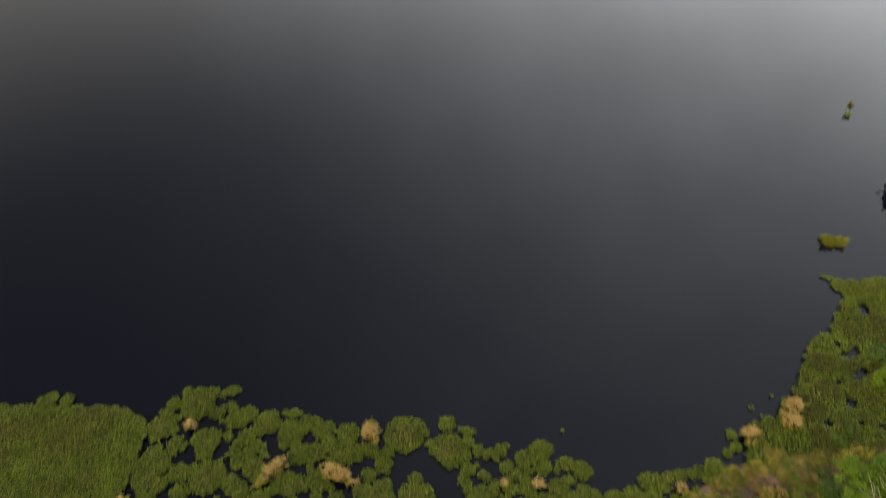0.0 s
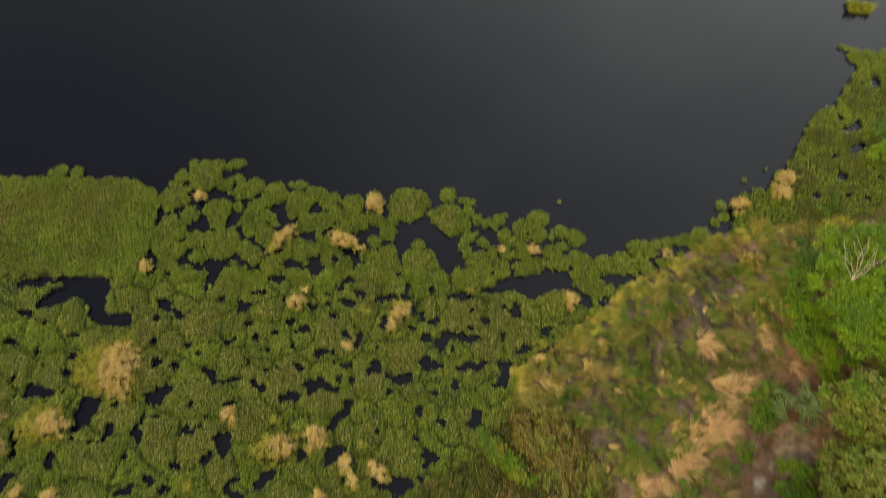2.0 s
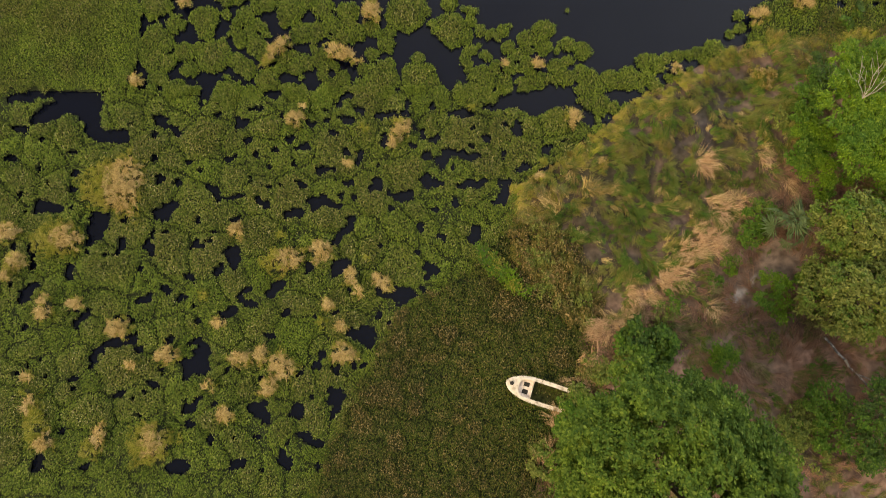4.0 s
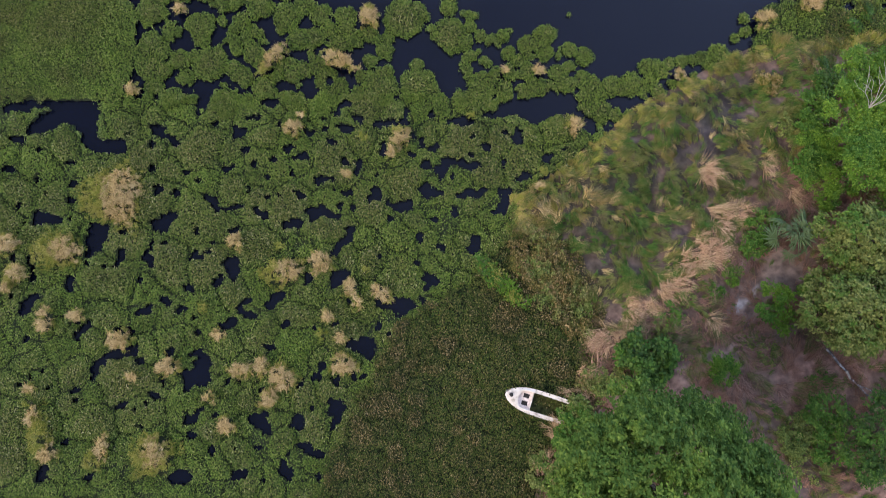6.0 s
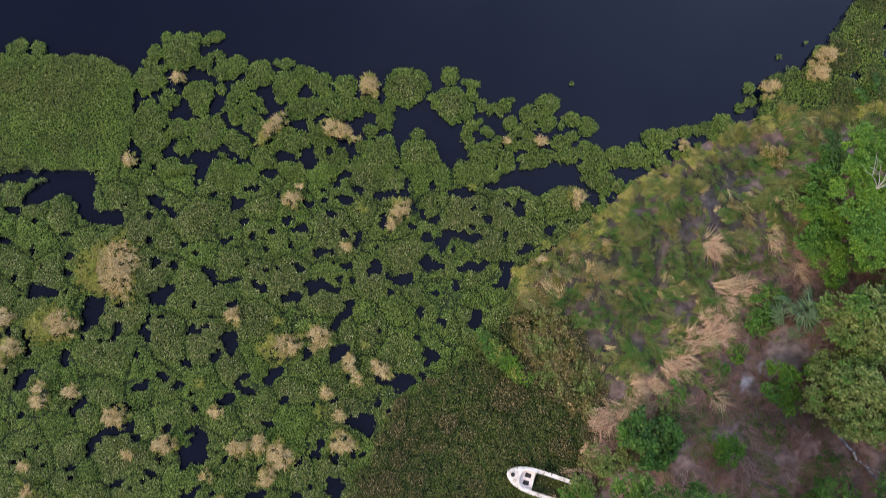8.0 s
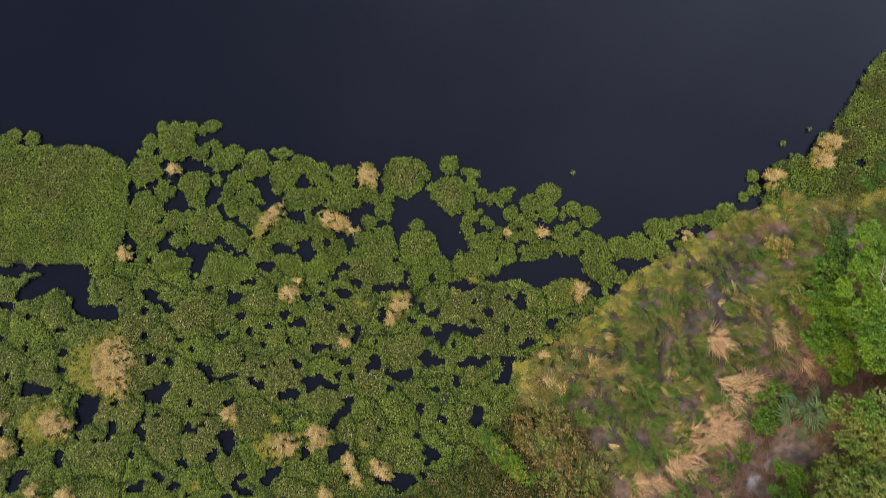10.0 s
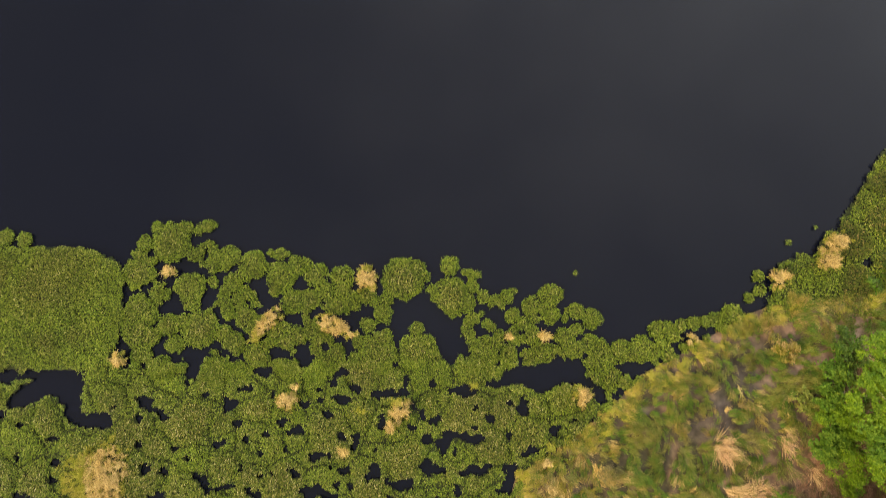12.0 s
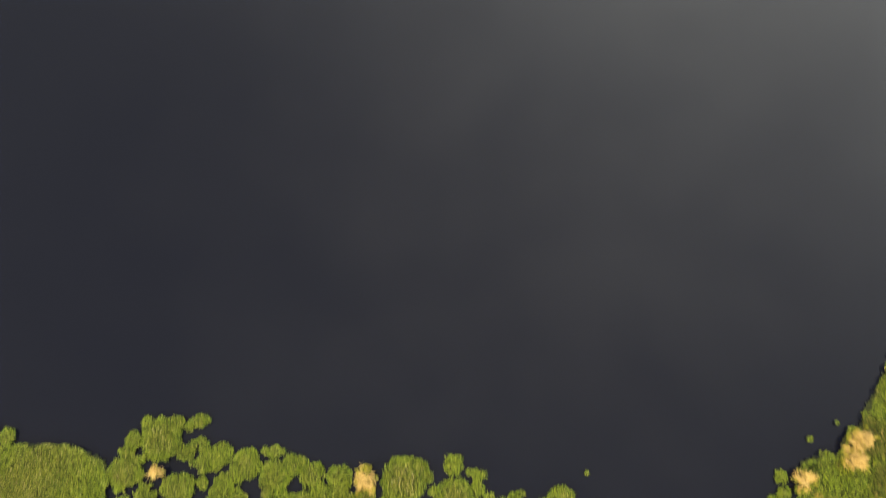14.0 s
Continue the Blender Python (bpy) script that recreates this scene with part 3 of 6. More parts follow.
pool((7.19, 9.97, 0.09), (7.02, 9.76, 0.14), (7.18, 9.43, 0.14), (6.85, 9.13, 0.07), (6.52, 8.79, 0.09))
pool((6.07, 8.62, 0.1))
pool((5.5, 8.15, 0.1))
pool((5.26, 8.81, 0.06))
pool((1.31, 9.29, 0.06))
pool((1.24, 8.41, 0.09))
pool((-0.46, 10.18, 0.09))
pool((-17.61, 9.29, 0.22), (-17.14, 9.54, 0.4), (-16.36, 9.98, 0.4), (-15.46, 9.99, 0.6), (-15.16, 9.33, 0.41), (-15.04, 8.79, 0.32), (-14.53, 8.5, 0.25), (-13.89, 8.6, 0.32), (-13.64, 8.48, 0.17))
pool((-18.84, 10.23, 0.14), (-17.77, 10.21, 0.17))
pool((-18.31, 8.86, 0.14), (-17.98, 8.86, 0.11))
pool((-17.25, 8.33, 0.1))
pool((-16.03, 7.84, 0.1), (-15.79, 7.86, 0.07))
pool((-18.64, 7.53, 0.1), (-18.31, 7.49, 0.1))
pool((-17.23, 7.1, 0.12))
pool((-16.77, 6.41, 0.07))
pool((-15.74, 6.18, 0.12), (-15.76, 6.42, 0.07))
pool((-17.86, 5.94, 0.1))
pool((-17.01, 5.43, 0.29), (-16.16, 5.4, 0.11))
pool((-15.67, 6.88, 0.15))
pool((-15.68, 5.49, 0.07))
pool((-17.59, 5.21, 0.07))
pool((-14.6, 4.98, 0.28), (-14.2, 4.95, 0.24))
pool((-13.36, 5, 0.2))
pool((-12.96, 6.84, 0.16))
pool((-11.98, 6.73, 0.19), (-12.01, 6.57, 0.11))
pool((-11.21, 6.66, 0.15), (-11.37, 6.62, 0.09))
pool((-12.4, 7.67, 0.09))
pool((-10.89, 7.53, 0.09))
pool((-10.38, 7.13, 0.1))
pool((-9.94, 6.48, 0.11), (-9.52, 6.08, 0.14), (-9.43, 5.96, 0.1))
pool((-11.73, 5.27, 0.33), (-12.05, 5.26, 0.19), (-11.35, 5.64, 0.19))
pool((-10.34, 4.97, 0.1))
pool((-12.05, 9.21, 0.22), (-12.48, 9.5, 0.11), (-11.55, 8.93, 0.11), (-11.37, 8.72, 0.11))
pool((-12.39, 8.66, 0.12))
pool((-13.44, 9.1, 0.07))
pool((-10.56, 10.16, 0.08))
pool((-9.71, 9.62, 0.11))
pool((-8.68, 9.27, 0.21), (-8.91, 9.1, 0.11), (-8.9, 9.6, 0.06))
pool((-8.3, 9.9, 0.07), (-7.97, 9.95, 0.1))
pool((-8.4, 8.56, 0.14))
pool((-7.2, 8.09, 0.11))
pool((-7.96, 7.82, 0.07))
pool((-7.45, 7.34, 0.09))
pool((-8.92, 7.73, 0.1), (-9.29, 7.66, 0.07))
pool((-8.15, 6.79, 0.09))
pool((-6.61, 8.59, 0.18))
pool((-5.74, 8.23, 0.11), (-6.31, 8.22, 0.06))
pool((-6.98, 9.67, 0.09))
pool((-5.66, 9.31, 0.1), (-5.91, 9.52, 0.07))
pool((-5.03, 9.91, 0.07))
pool((-5.05, 9.41, 0.06))
pool((-4.83, 8.95, 0.09), (-4.58, 8.96, 0.06))
pool((-4.54, 10.24, 0.13))
pool((-4.03, 9.47, 0.12), (-4.4, 9.54, 0.09))
pool((-3.8, 10.06, 0.1), (-3.51, 9.85, 0.14))
pool((-1.6, 10.3, 0.14))
pool((-2.4, 9.74, 0.14), (-2.89, 9.71, 0.1), (-1.91, 9.79, 0.1), (-1.51, 9.84, 0.07))
pool((-2.54, 8.78, 0.1), (-2.53, 8.45, 0.1))
pool((-0.87, 8.81, 0.1), (-0.92, 8.98, 0.06))
pool((-0.38, 8.69, 0.1), (-0.26, 8.82, 0.06))
pool((-1.27, 8.43, 0.09))
pool((-1.25, 9.3, 0.09))
pool((-4.06, 7.97, 0.12), (-4.19, 8.18, 0.07))
pool((-3.58, 8.06, 0.12), (-3.53, 7.86, 0.1), (-3.69, 7.61, 0.1))
pool((-5.17, 7.17, 0.15), (-5.34, 7.33, 0.07), (-4.93, 7.26, 0.06))
pool((-4.61, 7.3, 0.06))
pool((-6.4, 7.48, 0.06))
pool((-0.77, 7.9, 0.15), (-0.61, 7.99, 0.09))
pool((-0.16, 7.79, 0.15), (0, 7.62, 0.15))
pool((-2.75, 7.54, 0.06))
pool((-2.81, 6.72, 0.22), (-2.64, 6.51, 0.11), (-3.01, 6.47, 0.09))
pool((-0.55, 6.88, 0.15), (-0.23, 6.78, 0.1), (-0.59, 6.63, 0.1))
pool((-3.94, 6.7, 0.09), (-4.11, 6.78, 0.06))
pool((-4.51, 6.77, 0.06))
pool((-2.23, 6.28, 0.07), (-1.91, 6.12, 0.12), (-1.35, 6.25, 0.15))
pool((-5.36, 5.82, 0.26), (-5.04, 5.91, 0.22), (-4.64, 5.79, 0.09), (-4.31, 5.67, 0.06))
pool((-5.43, 5.53, 0.11))
pool((-3.76, 6.05, 0.1))
pool((-4.29, 6.16, 0.1))
pool((-6.16, 6.7, 0.07), (-5.87, 6.5, 0.06))
pool((-7.32, 6.44, 0.08))
pool((-7.82, 5.9, 0.1), (-7.41, 5.7, 0.14))
pool((-6.89, 6.57, 0.06))
pool((-8.48, 6.09, 0.07), (-9.08, 5.96, 0.07))
pool((-6.47, 5.27, 0.14), (-6.11, 5.28, 0.11), (-6.03, 5.4, 0.09), (-6.67, 5.35, 0.07))
pool((-8.55, 5.12, 0.1), (-8.82, 4.99, 0.09))
pool((-3.89, 5.07, 0.14), (-3.65, 5.12, 0.07))
pool((-0.21, 5.66, 0.1), (-0.37, 5.58, 0.06))
pool((-2.14, 5.63, 0.06))
pool((-14.57, 4.55, 0.34), (-14.71, 4.22, 0.22), (-14.77, 3.98, 0.14), (-14.17, 4.64, 0.15))
pool((-14.81, 3.54, 0.07))
pool((-13.33, 4.09, 0.15), (-13.47, 3.76, 0.12), (-13.57, 3.48, 0.1))
pool((-12.15, 4.43, 0.1), (-12.18, 4.23, 0.07))
pool((-12.24, 3.82, 0.21), (-12.22, 3.62, 0.14))
pool((-11.6, 4.48, 0.07))
pool((-12.57, 2.88, 0.1))
pool((-14.09, 3.45, 0.06))
pool((-17.9, 3.69, 0.12))
pool((-17.22, 3.66, 0.07), (-17.03, 3.31, 0.1), (-17.04, 2.91, 0.14))
pool((-15.48, 2.89, 0.15), (-15.58, 2.65, 0.15), (-15.45, 2.5, 0.09))
pool((-17.15, 1.84, 0.24), (-17.35, 1.48, 0.15), (-16.89, 2.12, 0.15), (-17.29, 1.72, 0.22))
pool((-17.14, 0.35, 0.09))
pool((-14.59, 1.05, 0.14), (-14.84, 0.74, 0.15), (-15.02, 0.5, 0.1))
pool((-15.11, 1.16, 0.06))
pool((-12.44, 1.52, 0.15), (-12.17, 1.64, 0.14))
pool((-10.52, 2.54, 0.14), (-10.69, 2.65, 0.07), (-10.36, 2.42, 0.07))
pool((-11.41, 2.05, 0.13), (-11.2, 1.85, 0.07), (-11.61, 2.16, 0.06))
pool((-10.68, 1.75, 0.13), (-10.83, 1.62, 0.09))
pool((-10.22, 1.36, 0.07))
pool((-10.29, 3.98, 0.14), (-10.52, 3.85, 0.07), (-10.04, 3.94, 0.07), (-9.73, 4.07, 0.06))
pool((-9.55, 4.51, 0.09))
pool((-9.31, 2.91, 0.14), (-9.46, 2.75, 0.07), (-9.2, 3.08, 0.09))
pool((-9.1, 1.1, 0.1))
pool((-13.03, 0.77, 0.1), (-12.78, 0.69, 0.1), (-13.3, 0.8, 0.06))
pool((-10.02, 0.7, 0.08))
pool((-12.66, -0.01, 0.22), (-13.12, -0.17, 0.19), (-13.74, -0.3, 0.11), (-12.47, 0.07, 0.14))
pool((-11.12, -0.06, 0.15))
pool((-10.05, -0.12, 0.15), (-10.21, -0.2, 0.07))
pool((-17.85, 2.14, 0.06))
pool((-8.8, 3.68, 0.21), (-8.62, 3.32, 0.15), (-8.65, 3.08, 0.14), (-8.99, 3.64, 0.11), (-8.56, 3.72, 0.09))
pool((-5.5, 3.17, 0.12), (-5.53, 2.9, 0.1))
pool((-4.5, 4.11, 0.1), (-4.27, 4.43, 0.12), (-3.92, 4.8, 0.19))
pool((-2.58, 4.02, 0.07))
pool((-0.87, 4.73, 0.1))
pool((-0.03, 4.42, 0.09))
pool((-1.05, 3.77, 0.07))
pool((-4.23, 3.12, 0.3), (-4.45, 2.79, 0.15), (-3.95, 3.24, 0.17))
pool((-0.6, 3.29, 0.07), (-0.44, 3.06, 0.1), (-0.16, 2.96, 0.09), (-0.59, 2.74, 0.06))
pool((-1.65, 1.97, 0.3), (-2.05, 2.04, 0.17), (-2.44, 2.04, 0.17), (-1.18, 2.06, 0.15), (-1.64, 1.58, 0.11))
pool((-0.74, 2.22, 0.12))
pool((-2.5, 1.09, 0.1))
pool((-2.11, 0.67, 0.08))
pool((-4.36, 1.14, 0.09))
pool((-6.93, 2.16, 0.21), (-7.08, 1.92, 0.17), (-6.66, 2.32, 0.14))
pool((-8.26, 1.67, 0.15), (-8.05, 1.43, 0.12), (-7.69, 1.46, 0.1))
pool((-7.92, 2.14, 0.09), (-8.2, 2.02, 0.09))
pool((-8.74, 1.11, 0.19), (-8.55, 1.27, 0.11))
pool((-6.33, 1.15, 0.1), (-6.57, 1.01, 0.06))
pool((-5.18, 1.03, 0.06))
pool((-3.8, 2.17, 0.06))
pool((-7.13, 0.28, 0.07), (-6.92, 0.16, 0.07))
pool((-3.07, 0.3, 0.3), (-3.42, 0.3, 0.19), (-3.74, 0.37, 0.11), (-2.86, -0.01, 0.19), (-2.71, 0.23, 0.11), (-3.19, 0.53, 0.15))
pool((-16.32, -0.95, 0.1))
pool((-16.81, -1.15, 0.06))
pool((-17.29, -1.46, 0.06))
pool((-16.03, -1.6, 0.06))
pool((-14.96, -1.7, 0.09), (-14.84, -1.66, 0.06), (-15.11, -1.76, 0.06))
pool((-14.93, -2.04, 0.06))
pool((-14.22, -1.11, 0.16), (-14.16, -0.76, 0.14), (-13.87, -0.48, 0.18))
pool((-12.34, -0.42, 0.1))
pool((-12.99, -2.28, 0.12), (-12.84, -2.2, 0.09), (-13.18, -2.37, 0.06))
pool((-15.19, -3.74, 0.08))
pool((-9.83, -0.76, 0.37), (-9.65, -1.15, 0.26), (-10.12, -1.23, 0.19), (-10.45, -0.93, 0.16), (-10.34, -1.54, 0.11), (-9.69, -0.45, 0.3))
pool((-11.73, -1.8, 0.13), (-11.54, -1.83, 0.07), (-11.93, -1.74, 0.06))
pool((-11.45, -1.29, 0.09), (-11.33, -1.37, 0.06))
pool((-11.94, -2.19, 0.06))
pool((-12.4, -2.44, 0.06))
pool((-10.23, -2.73, 0.18), (-10.03, -2.77, 0.14), (-9.81, -2.53, 0.09), (-9.74, -2.38, 0.06))
pool((-10.03, -3.45, 0.13))
pool((-9.22, -4.04, 0.09), (-9.15, -3.85, 0.06))
pool((-15.95, -4.9, 0.19), (-16.12, -5.17, 0.15), (-15.81, -4.79, 0.09))
pool((-14.07, -5.17, 0.14), (-14.3, -5.21, 0.06))
pool((-10.48, -5.04, 0.21), (-10.09, -5.14, 0.14), (-10.74, -5.19, 0.14))
pool((-12.16, -3.07, 0.06))
pool((-9.11, -2.56, 0.06))
pool((-4.72, -0.53, 0.09), (-4.88, -0.49, 0.06))
pool((-5.02, -0.96, 0.09), (-5.21, -1.04, 0.06))
pool((-5.64, -1.24, 0.09), (-5.75, -1.32, 0.06))
pool((-4.23, -1.14, 0.14))
pool((-3.52, -0.97, 0.12))
pool((-3.09, -0.93, 0.09), (-3.17, -1.04, 0.06))
pool((-7.23, -1.57, 0.1))
pool((-8.66, -1.25, 0.09))
pool((-8.23, -1.16, 0.06))
pool((-7.34, -2.72, 0.27), (-7.05, -2.95, 0.17), (-7.02, -3.25, 0.1), (-7.68, -2.77, 0.1), (-7.03, -2.53, 0.11))
pool((-5.73, -2.89, 0.18), (-5.49, -2.92, 0.1), (-5.7, -2.62, 0.1), (-5.96, -2.93, 0.09))
pool((-5.16, -2.32, 0.09))
pool((-4.26, -2.29, 0.26), (-4.18, -2.6, 0.18), (-4.26, -2.98, 0.07), (-3.88, -2.13, 0.11), (-4.39, -2.06, 0.15))
pool((-5.46, -3.79, 0.16), (-5.14, -4.01, 0.14), (-4.75, -4.13, 0.09), (-5.62, -3.72, 0.09))
pool((-6.23, -4.75, 0.19), (-6.32, -4.48, 0.1), (-5.96, -4.82, 0.12), (-6.07, -4.97, 0.14))
pool((-8.01, -4.89, 0.16), (-8.24, -4.96, 0.1), (-7.89, -4.85, 0.12))
pool((-7.4, -3.92, 0.1))
pool((-8.25, -3.88, 0.07))
pool((-4.79, -4.98, 0.1), (-4.79, -5.13, 0.1))
pool((-7.03, -5.19, 0.09))
pool((-8.33, -3.08, 0.06))
pool((-6.07, -4.03, 0.06))
pool((-10.92, 14.97, 0.25), (-10.46, 14.85, 0.21), (-10.03, 14.69, 0.13), (-11.21, 14.93, 0.16))
pool((-13.21, 13.68, 0.15))
pool((-12.53, 13.95, 0.16), (-12.25, 14.21, 0.11))
pool((-11.77, 14.48, 0.11), (-11.54, 14.18, 0.16))
pool((-11.53, 13.23, 0.28), (-11.2, 13.24, 0.28), (-11.13, 13.58, 0.16))
pool((-9.93, 13.52, 0.24), (-9.65, 13.74, 0.2))
pool((-9.36, 12.92, 0.14), (-9.53, 13.14, 0.11))
pool((-7.93, 14.24, 0.24), (-7.58, 13.9, 0.28), (-7.64, 13.51, 0.14))
pool((-6.9, 13.65, 0.1))
pool((-6.13, 14.19, 0.17), (-6.02, 14.49, 0.11))
pool((-8.79, 14.84, 0.12), (-9.11, 14.7, 0.06))
pool((-10.03, 15.52, 0.1))
pool((-12.35, 15.48, 0.15))
pool((-6.29, 12.76, 0.2), (-6.7, 12.84, 0.11), (-6.04, 12.85, 0.14))
pool((-5.46, 12.9, 0.12))
pool((-10.51, 11.28, 0.24), (-10.32, 10.95, 0.28), (-10.1, 11.38, 0.2), (-10.38, 10.53, 0.28))
pool((-11.16, 11.23, 0.16), (-11.49, 11.31, 0.1), (-10.99, 11.11, 0.12))
pool((-9.03, 11.31, 0.14), (-9.29, 11.6, 0.1), (-8.69, 11.19, 0.12))
pool((-7.06, 11.51, 0.12), (-6.56, 11.31, 0.2))
pool((-5.91, 11.53, 0.2), (-5.64, 11.11, 0.28), (-5.98, 11.27, 0.16))
pool((-7.76, 10.65, 0.12), (-7.27, 10.58, 0.17))
pool((-4.96, 11.63, 0.14))
pool((-11.04, 12.08, 0.06))
pool((-13.11, 10.82, 0.16), (-13.09, 11.16, 0.08))
pool((-13.5, 11.7, 0.12))
pool((-12.29, 10.83, 0.07))
pool((-7.39, 15.25, 0.11))
pool((-11.79, 11.35, 0.06))
pool((-5.07, 13.47, 0.08))
pool((-1.59, 13.05, 0.32), (-0.68, 13.15, 0.4), (-0.01, 12.56, 0.32), (0.5, 11.89, 0.32), (0.42, 11.21, 0.1))
pool((-0.85, 13.67, 0.24), (-1.14, 13.49, 0.16))
pool((-3.41, 12.94, 0.14), (-3.74, 12.97, 0.17), (-4.07, 12.84, 0.1))
pool((-2.57, 12.52, 0.16), (-2.89, 12.35, 0.1))
pool((-4.12, 11.9, 0.2), (-3.78, 11.56, 0.11))
pool((-4.93, 11.63, 0.11))
pool((-4.16, 10.63, 0.16), (-4.48, 10.49, 0.12))
pool((-1.95, 10.92, 0.08))
pool((1.32, 12.46, 0.12), (1.73, 12.25, 0.12))
pool((0.79, 11.55, 0.14))
pool((1.97, 13.03, 0.2), (2.39, 12.69, 0.16), (2.13, 13.29, 0.12))
pool((-4.99, 14.51, 0.1))
pool((-3.81, 14.09, 0.1))
pool((-2.77, 14.11, 0.11))
pool((3.3, 12.28, 0.08))
pool((4.86, 13.21, 0.12))
pool((5.39, 12.76, 0.11))
pool((5.56, 12.07, 0.1))
pool((5.76, 11.39, 0.1))
pool((4.85, 11.08, 0.11), (4.53, 11.16, 0.12))
pool((3.87, 12.98, 0.06))
pool((9.55, 11.79, 0.14), (9.62, 11.54, 0.1))
pool((8.93, 11.7, 0.04))
pool((-18.9, 11, 0.2), (-17.6, 11.0, 0.22), (-15.9, 10.95, 0.24), (-15.0, 10.8, 0.24))
pool((22.5, 22.43, 0.14), (22.38, 22.08, 0.21))
pool((20, 19.88, 0.14))
pool((20.92, 19.58, 0.12), (20.25, 19.09, 0.10))
pool((20.72, 18.26, 0.14), (20, 17.8, 0.10))
pool((19.21, 17.56, 0.11))
pool((19.32, 16.4, 0.23))
pool((17.77, 15.4, 0.12))
pool((20.09, 19.17, 0.09))
pool((21.1, 16.36, 0.10))
pool((1.48, 4.77, 0.16), (1.41, 4.55, 0.20), (1.33, 4.33, 0.20))
pool((2.83, 6.72, 0.20), (2.68, 6.45, 0.22), (2.57, 6.14, 0.20), (2.33, 6.00, 0.14))
pool((-0.55, 3.22, 0.18), (-0.31, 3.08, 0.12))
pool((-0.88, 4.82, 0.14))
pool((0.05, 4.44, 0.12))
pool((0.55, 6.07, 0.10), (0.49, 5.89, 0.12))
pool((20.21, 15.24, 0.11))
pool((19.3, 15.36, 0.09))
clump(18.71, 18.83, 0.76)
clump(20.08, 18.40, 0.40)
clump(20.15, 16.77, 0.88)
clump(18.45, 17.18, 0.76)
clump(20.94, 20.95, 0.63)
clump(22.84, 21.49, 0.69)
clump(17.45, 16.30, 0.63)
clump(18.71, 15.35, 0.63)
clump(21.53, 18.58, 0.50)
raft(21.26, 24.62, 0.17)
raft(21.55, 24.44, 0.20)
raft(21.86, 23.93, 0.49)
raft(22.09, 23.39, 0.41)
raft(22.68, 23.91, 0.49)
raft(23.66, 23.78, 0.70)
raft(22.85, 23.41, 0.44)
raft(24.28, 24.16, 0.44)
pool((-18.1, 10.55, 0.3), (-17.2, 10.6, 0.36), (-16.2, 10.6, 0.38), (-15.4, 10.5, 0.32))
clump(-13.72, 9.56, 0.79)
clump(-10.33, 8.54, 0.87)
clump(-16.22, 6.23, 0.6)
clump(-11.64, 7.53, 0.48)
clump(-10.34, 5.92, 0.79)
clump(-12.65, 8.09, 0.6)
clump(-17.93, 6.53, 0.56)
clump(-16.08, 8.61, 0.68)
clump(-18.3, 9.44, 0.52)
clump(-4.78, 8.21, 0.75)
clump(-1.6, 7.2, 0.87)
clump(-6.43, 6.06, 0.52)
clump(-8.84, 6.92, 0.56)
clump(-3.42, 8.9, 0.44)
clump(-7.65, 9.16, 0.64)
clump(-4.79, 5.28, 0.6)
clump(-1, 5.42, 0.48)
clump(-0.52, 9.61, 0.56)
clump(-7.84, 6.37, 0.44)
clump(-11.37, 3.15, 0.75)
clump(-13.56, 2.64, 0.95)
clump(-9.96, 3.33, 0.6)
clump(-11.27, 1.42, 0.64)
clump(-14.34, 0.36, 0.48)
clump(-13.79, 1.46, 0.72)
clump(-13.36, 4.31, 0.56)
clump(-10.28, 0.66, 0.48)
clump(-1.43, 3.23, 0.87)
clump(-8.6, 2.25, 0.48)
clump(-2.96, 3.92, 0.56)
clump(-6.04, 1.59, 0.56)
clump(-7.58, 4.09, 0.48)
clump(-3.96, 0.69, 0.48)
clump(-1.93, 0.87, 0.48)
clump(-13.28, -1.04, 0.84)
clump(-14.31, -2.96, 0.68)
clump(-15.16, -1.07, 0.76)
clump(-9.24, -1.89, 0.4)
clump(-17.46, -1.56, 0.56)
clump(-12.39, -2.63, 0.48)
clump(-9.24, -3.33, 0.48)
clump(-17.22, -4.36, 0.56)
clump(-4.91, -3.04, 0.6)
clump(-6.44, -3.59, 0.48)
clump(-4.5, -1.51, 0.48)
clump(-7.83, -2.1, 0.48)
clump(-5.51, -1.75, 0.44)
clump(0.81, 9.28, 0.79)
clump(2.44, 8.98, 0.48)
clump(3.73, 9.25, 0.4)
clump(3.41, 8.25, 0.64)
clump(4.87, 8.28, 0.28)
clump(1.88, 7.73, 0.48)
clump(-0.09, 9.6, 0.4)
raft(-11.55, 15.94, 0.83)
raft(-12.12, 16.56, 0.3)
raft(-12.65, 15.92, 0.32)
raft(-10.97, 16.58, 0.3)
raft(-10.47, 16.46, 0.2)
raft(-10.11, 16.61, 0.3)
raft(-9.82, 16.68, 0.17)
raft(-10.22, 15.61, 0.29)
raft(-9.78, 15.11, 0.36)
raft(-10.7, 15.4, 0.28)
raft(-9.94, 15.83, 0.2)
raft(-9.72, 15.62, 0.24)
raft(-10.31, 15.19, 0.22)
raft(-12.91, 15.41, 0.28)
raft(-18.58, 16.06, 0.38)
raft(-17.75, 15.99, 0.32)
raft(-18.93, 15.93, 0.24)
raft(-12.79, 14.61, 0.7)
raft(-12.49, 15.18, 0.4)
raft(-10.27, 14.95, 0.22)
raft(-9.81, 15, 0.3)
raft(-10.46, 15.47, 0.28)
raft(-9.54, 15.31, 0.36)
raft(-9.12, 15.28, 0.56)
raft(-9.72, 14.88, 0.28)
raft(-8.11, 14.95, 0.64)
raft(-8.39, 14.9, 0.36)
raft(-6.96, 15.49, 0.3)
raft(-7.32, 15.53, 0.17)
raft(-6.67, 15.49, 0.16)
raft(-6.84, 14.53, 0.64)
raft(-7.11, 14.01, 0.32)
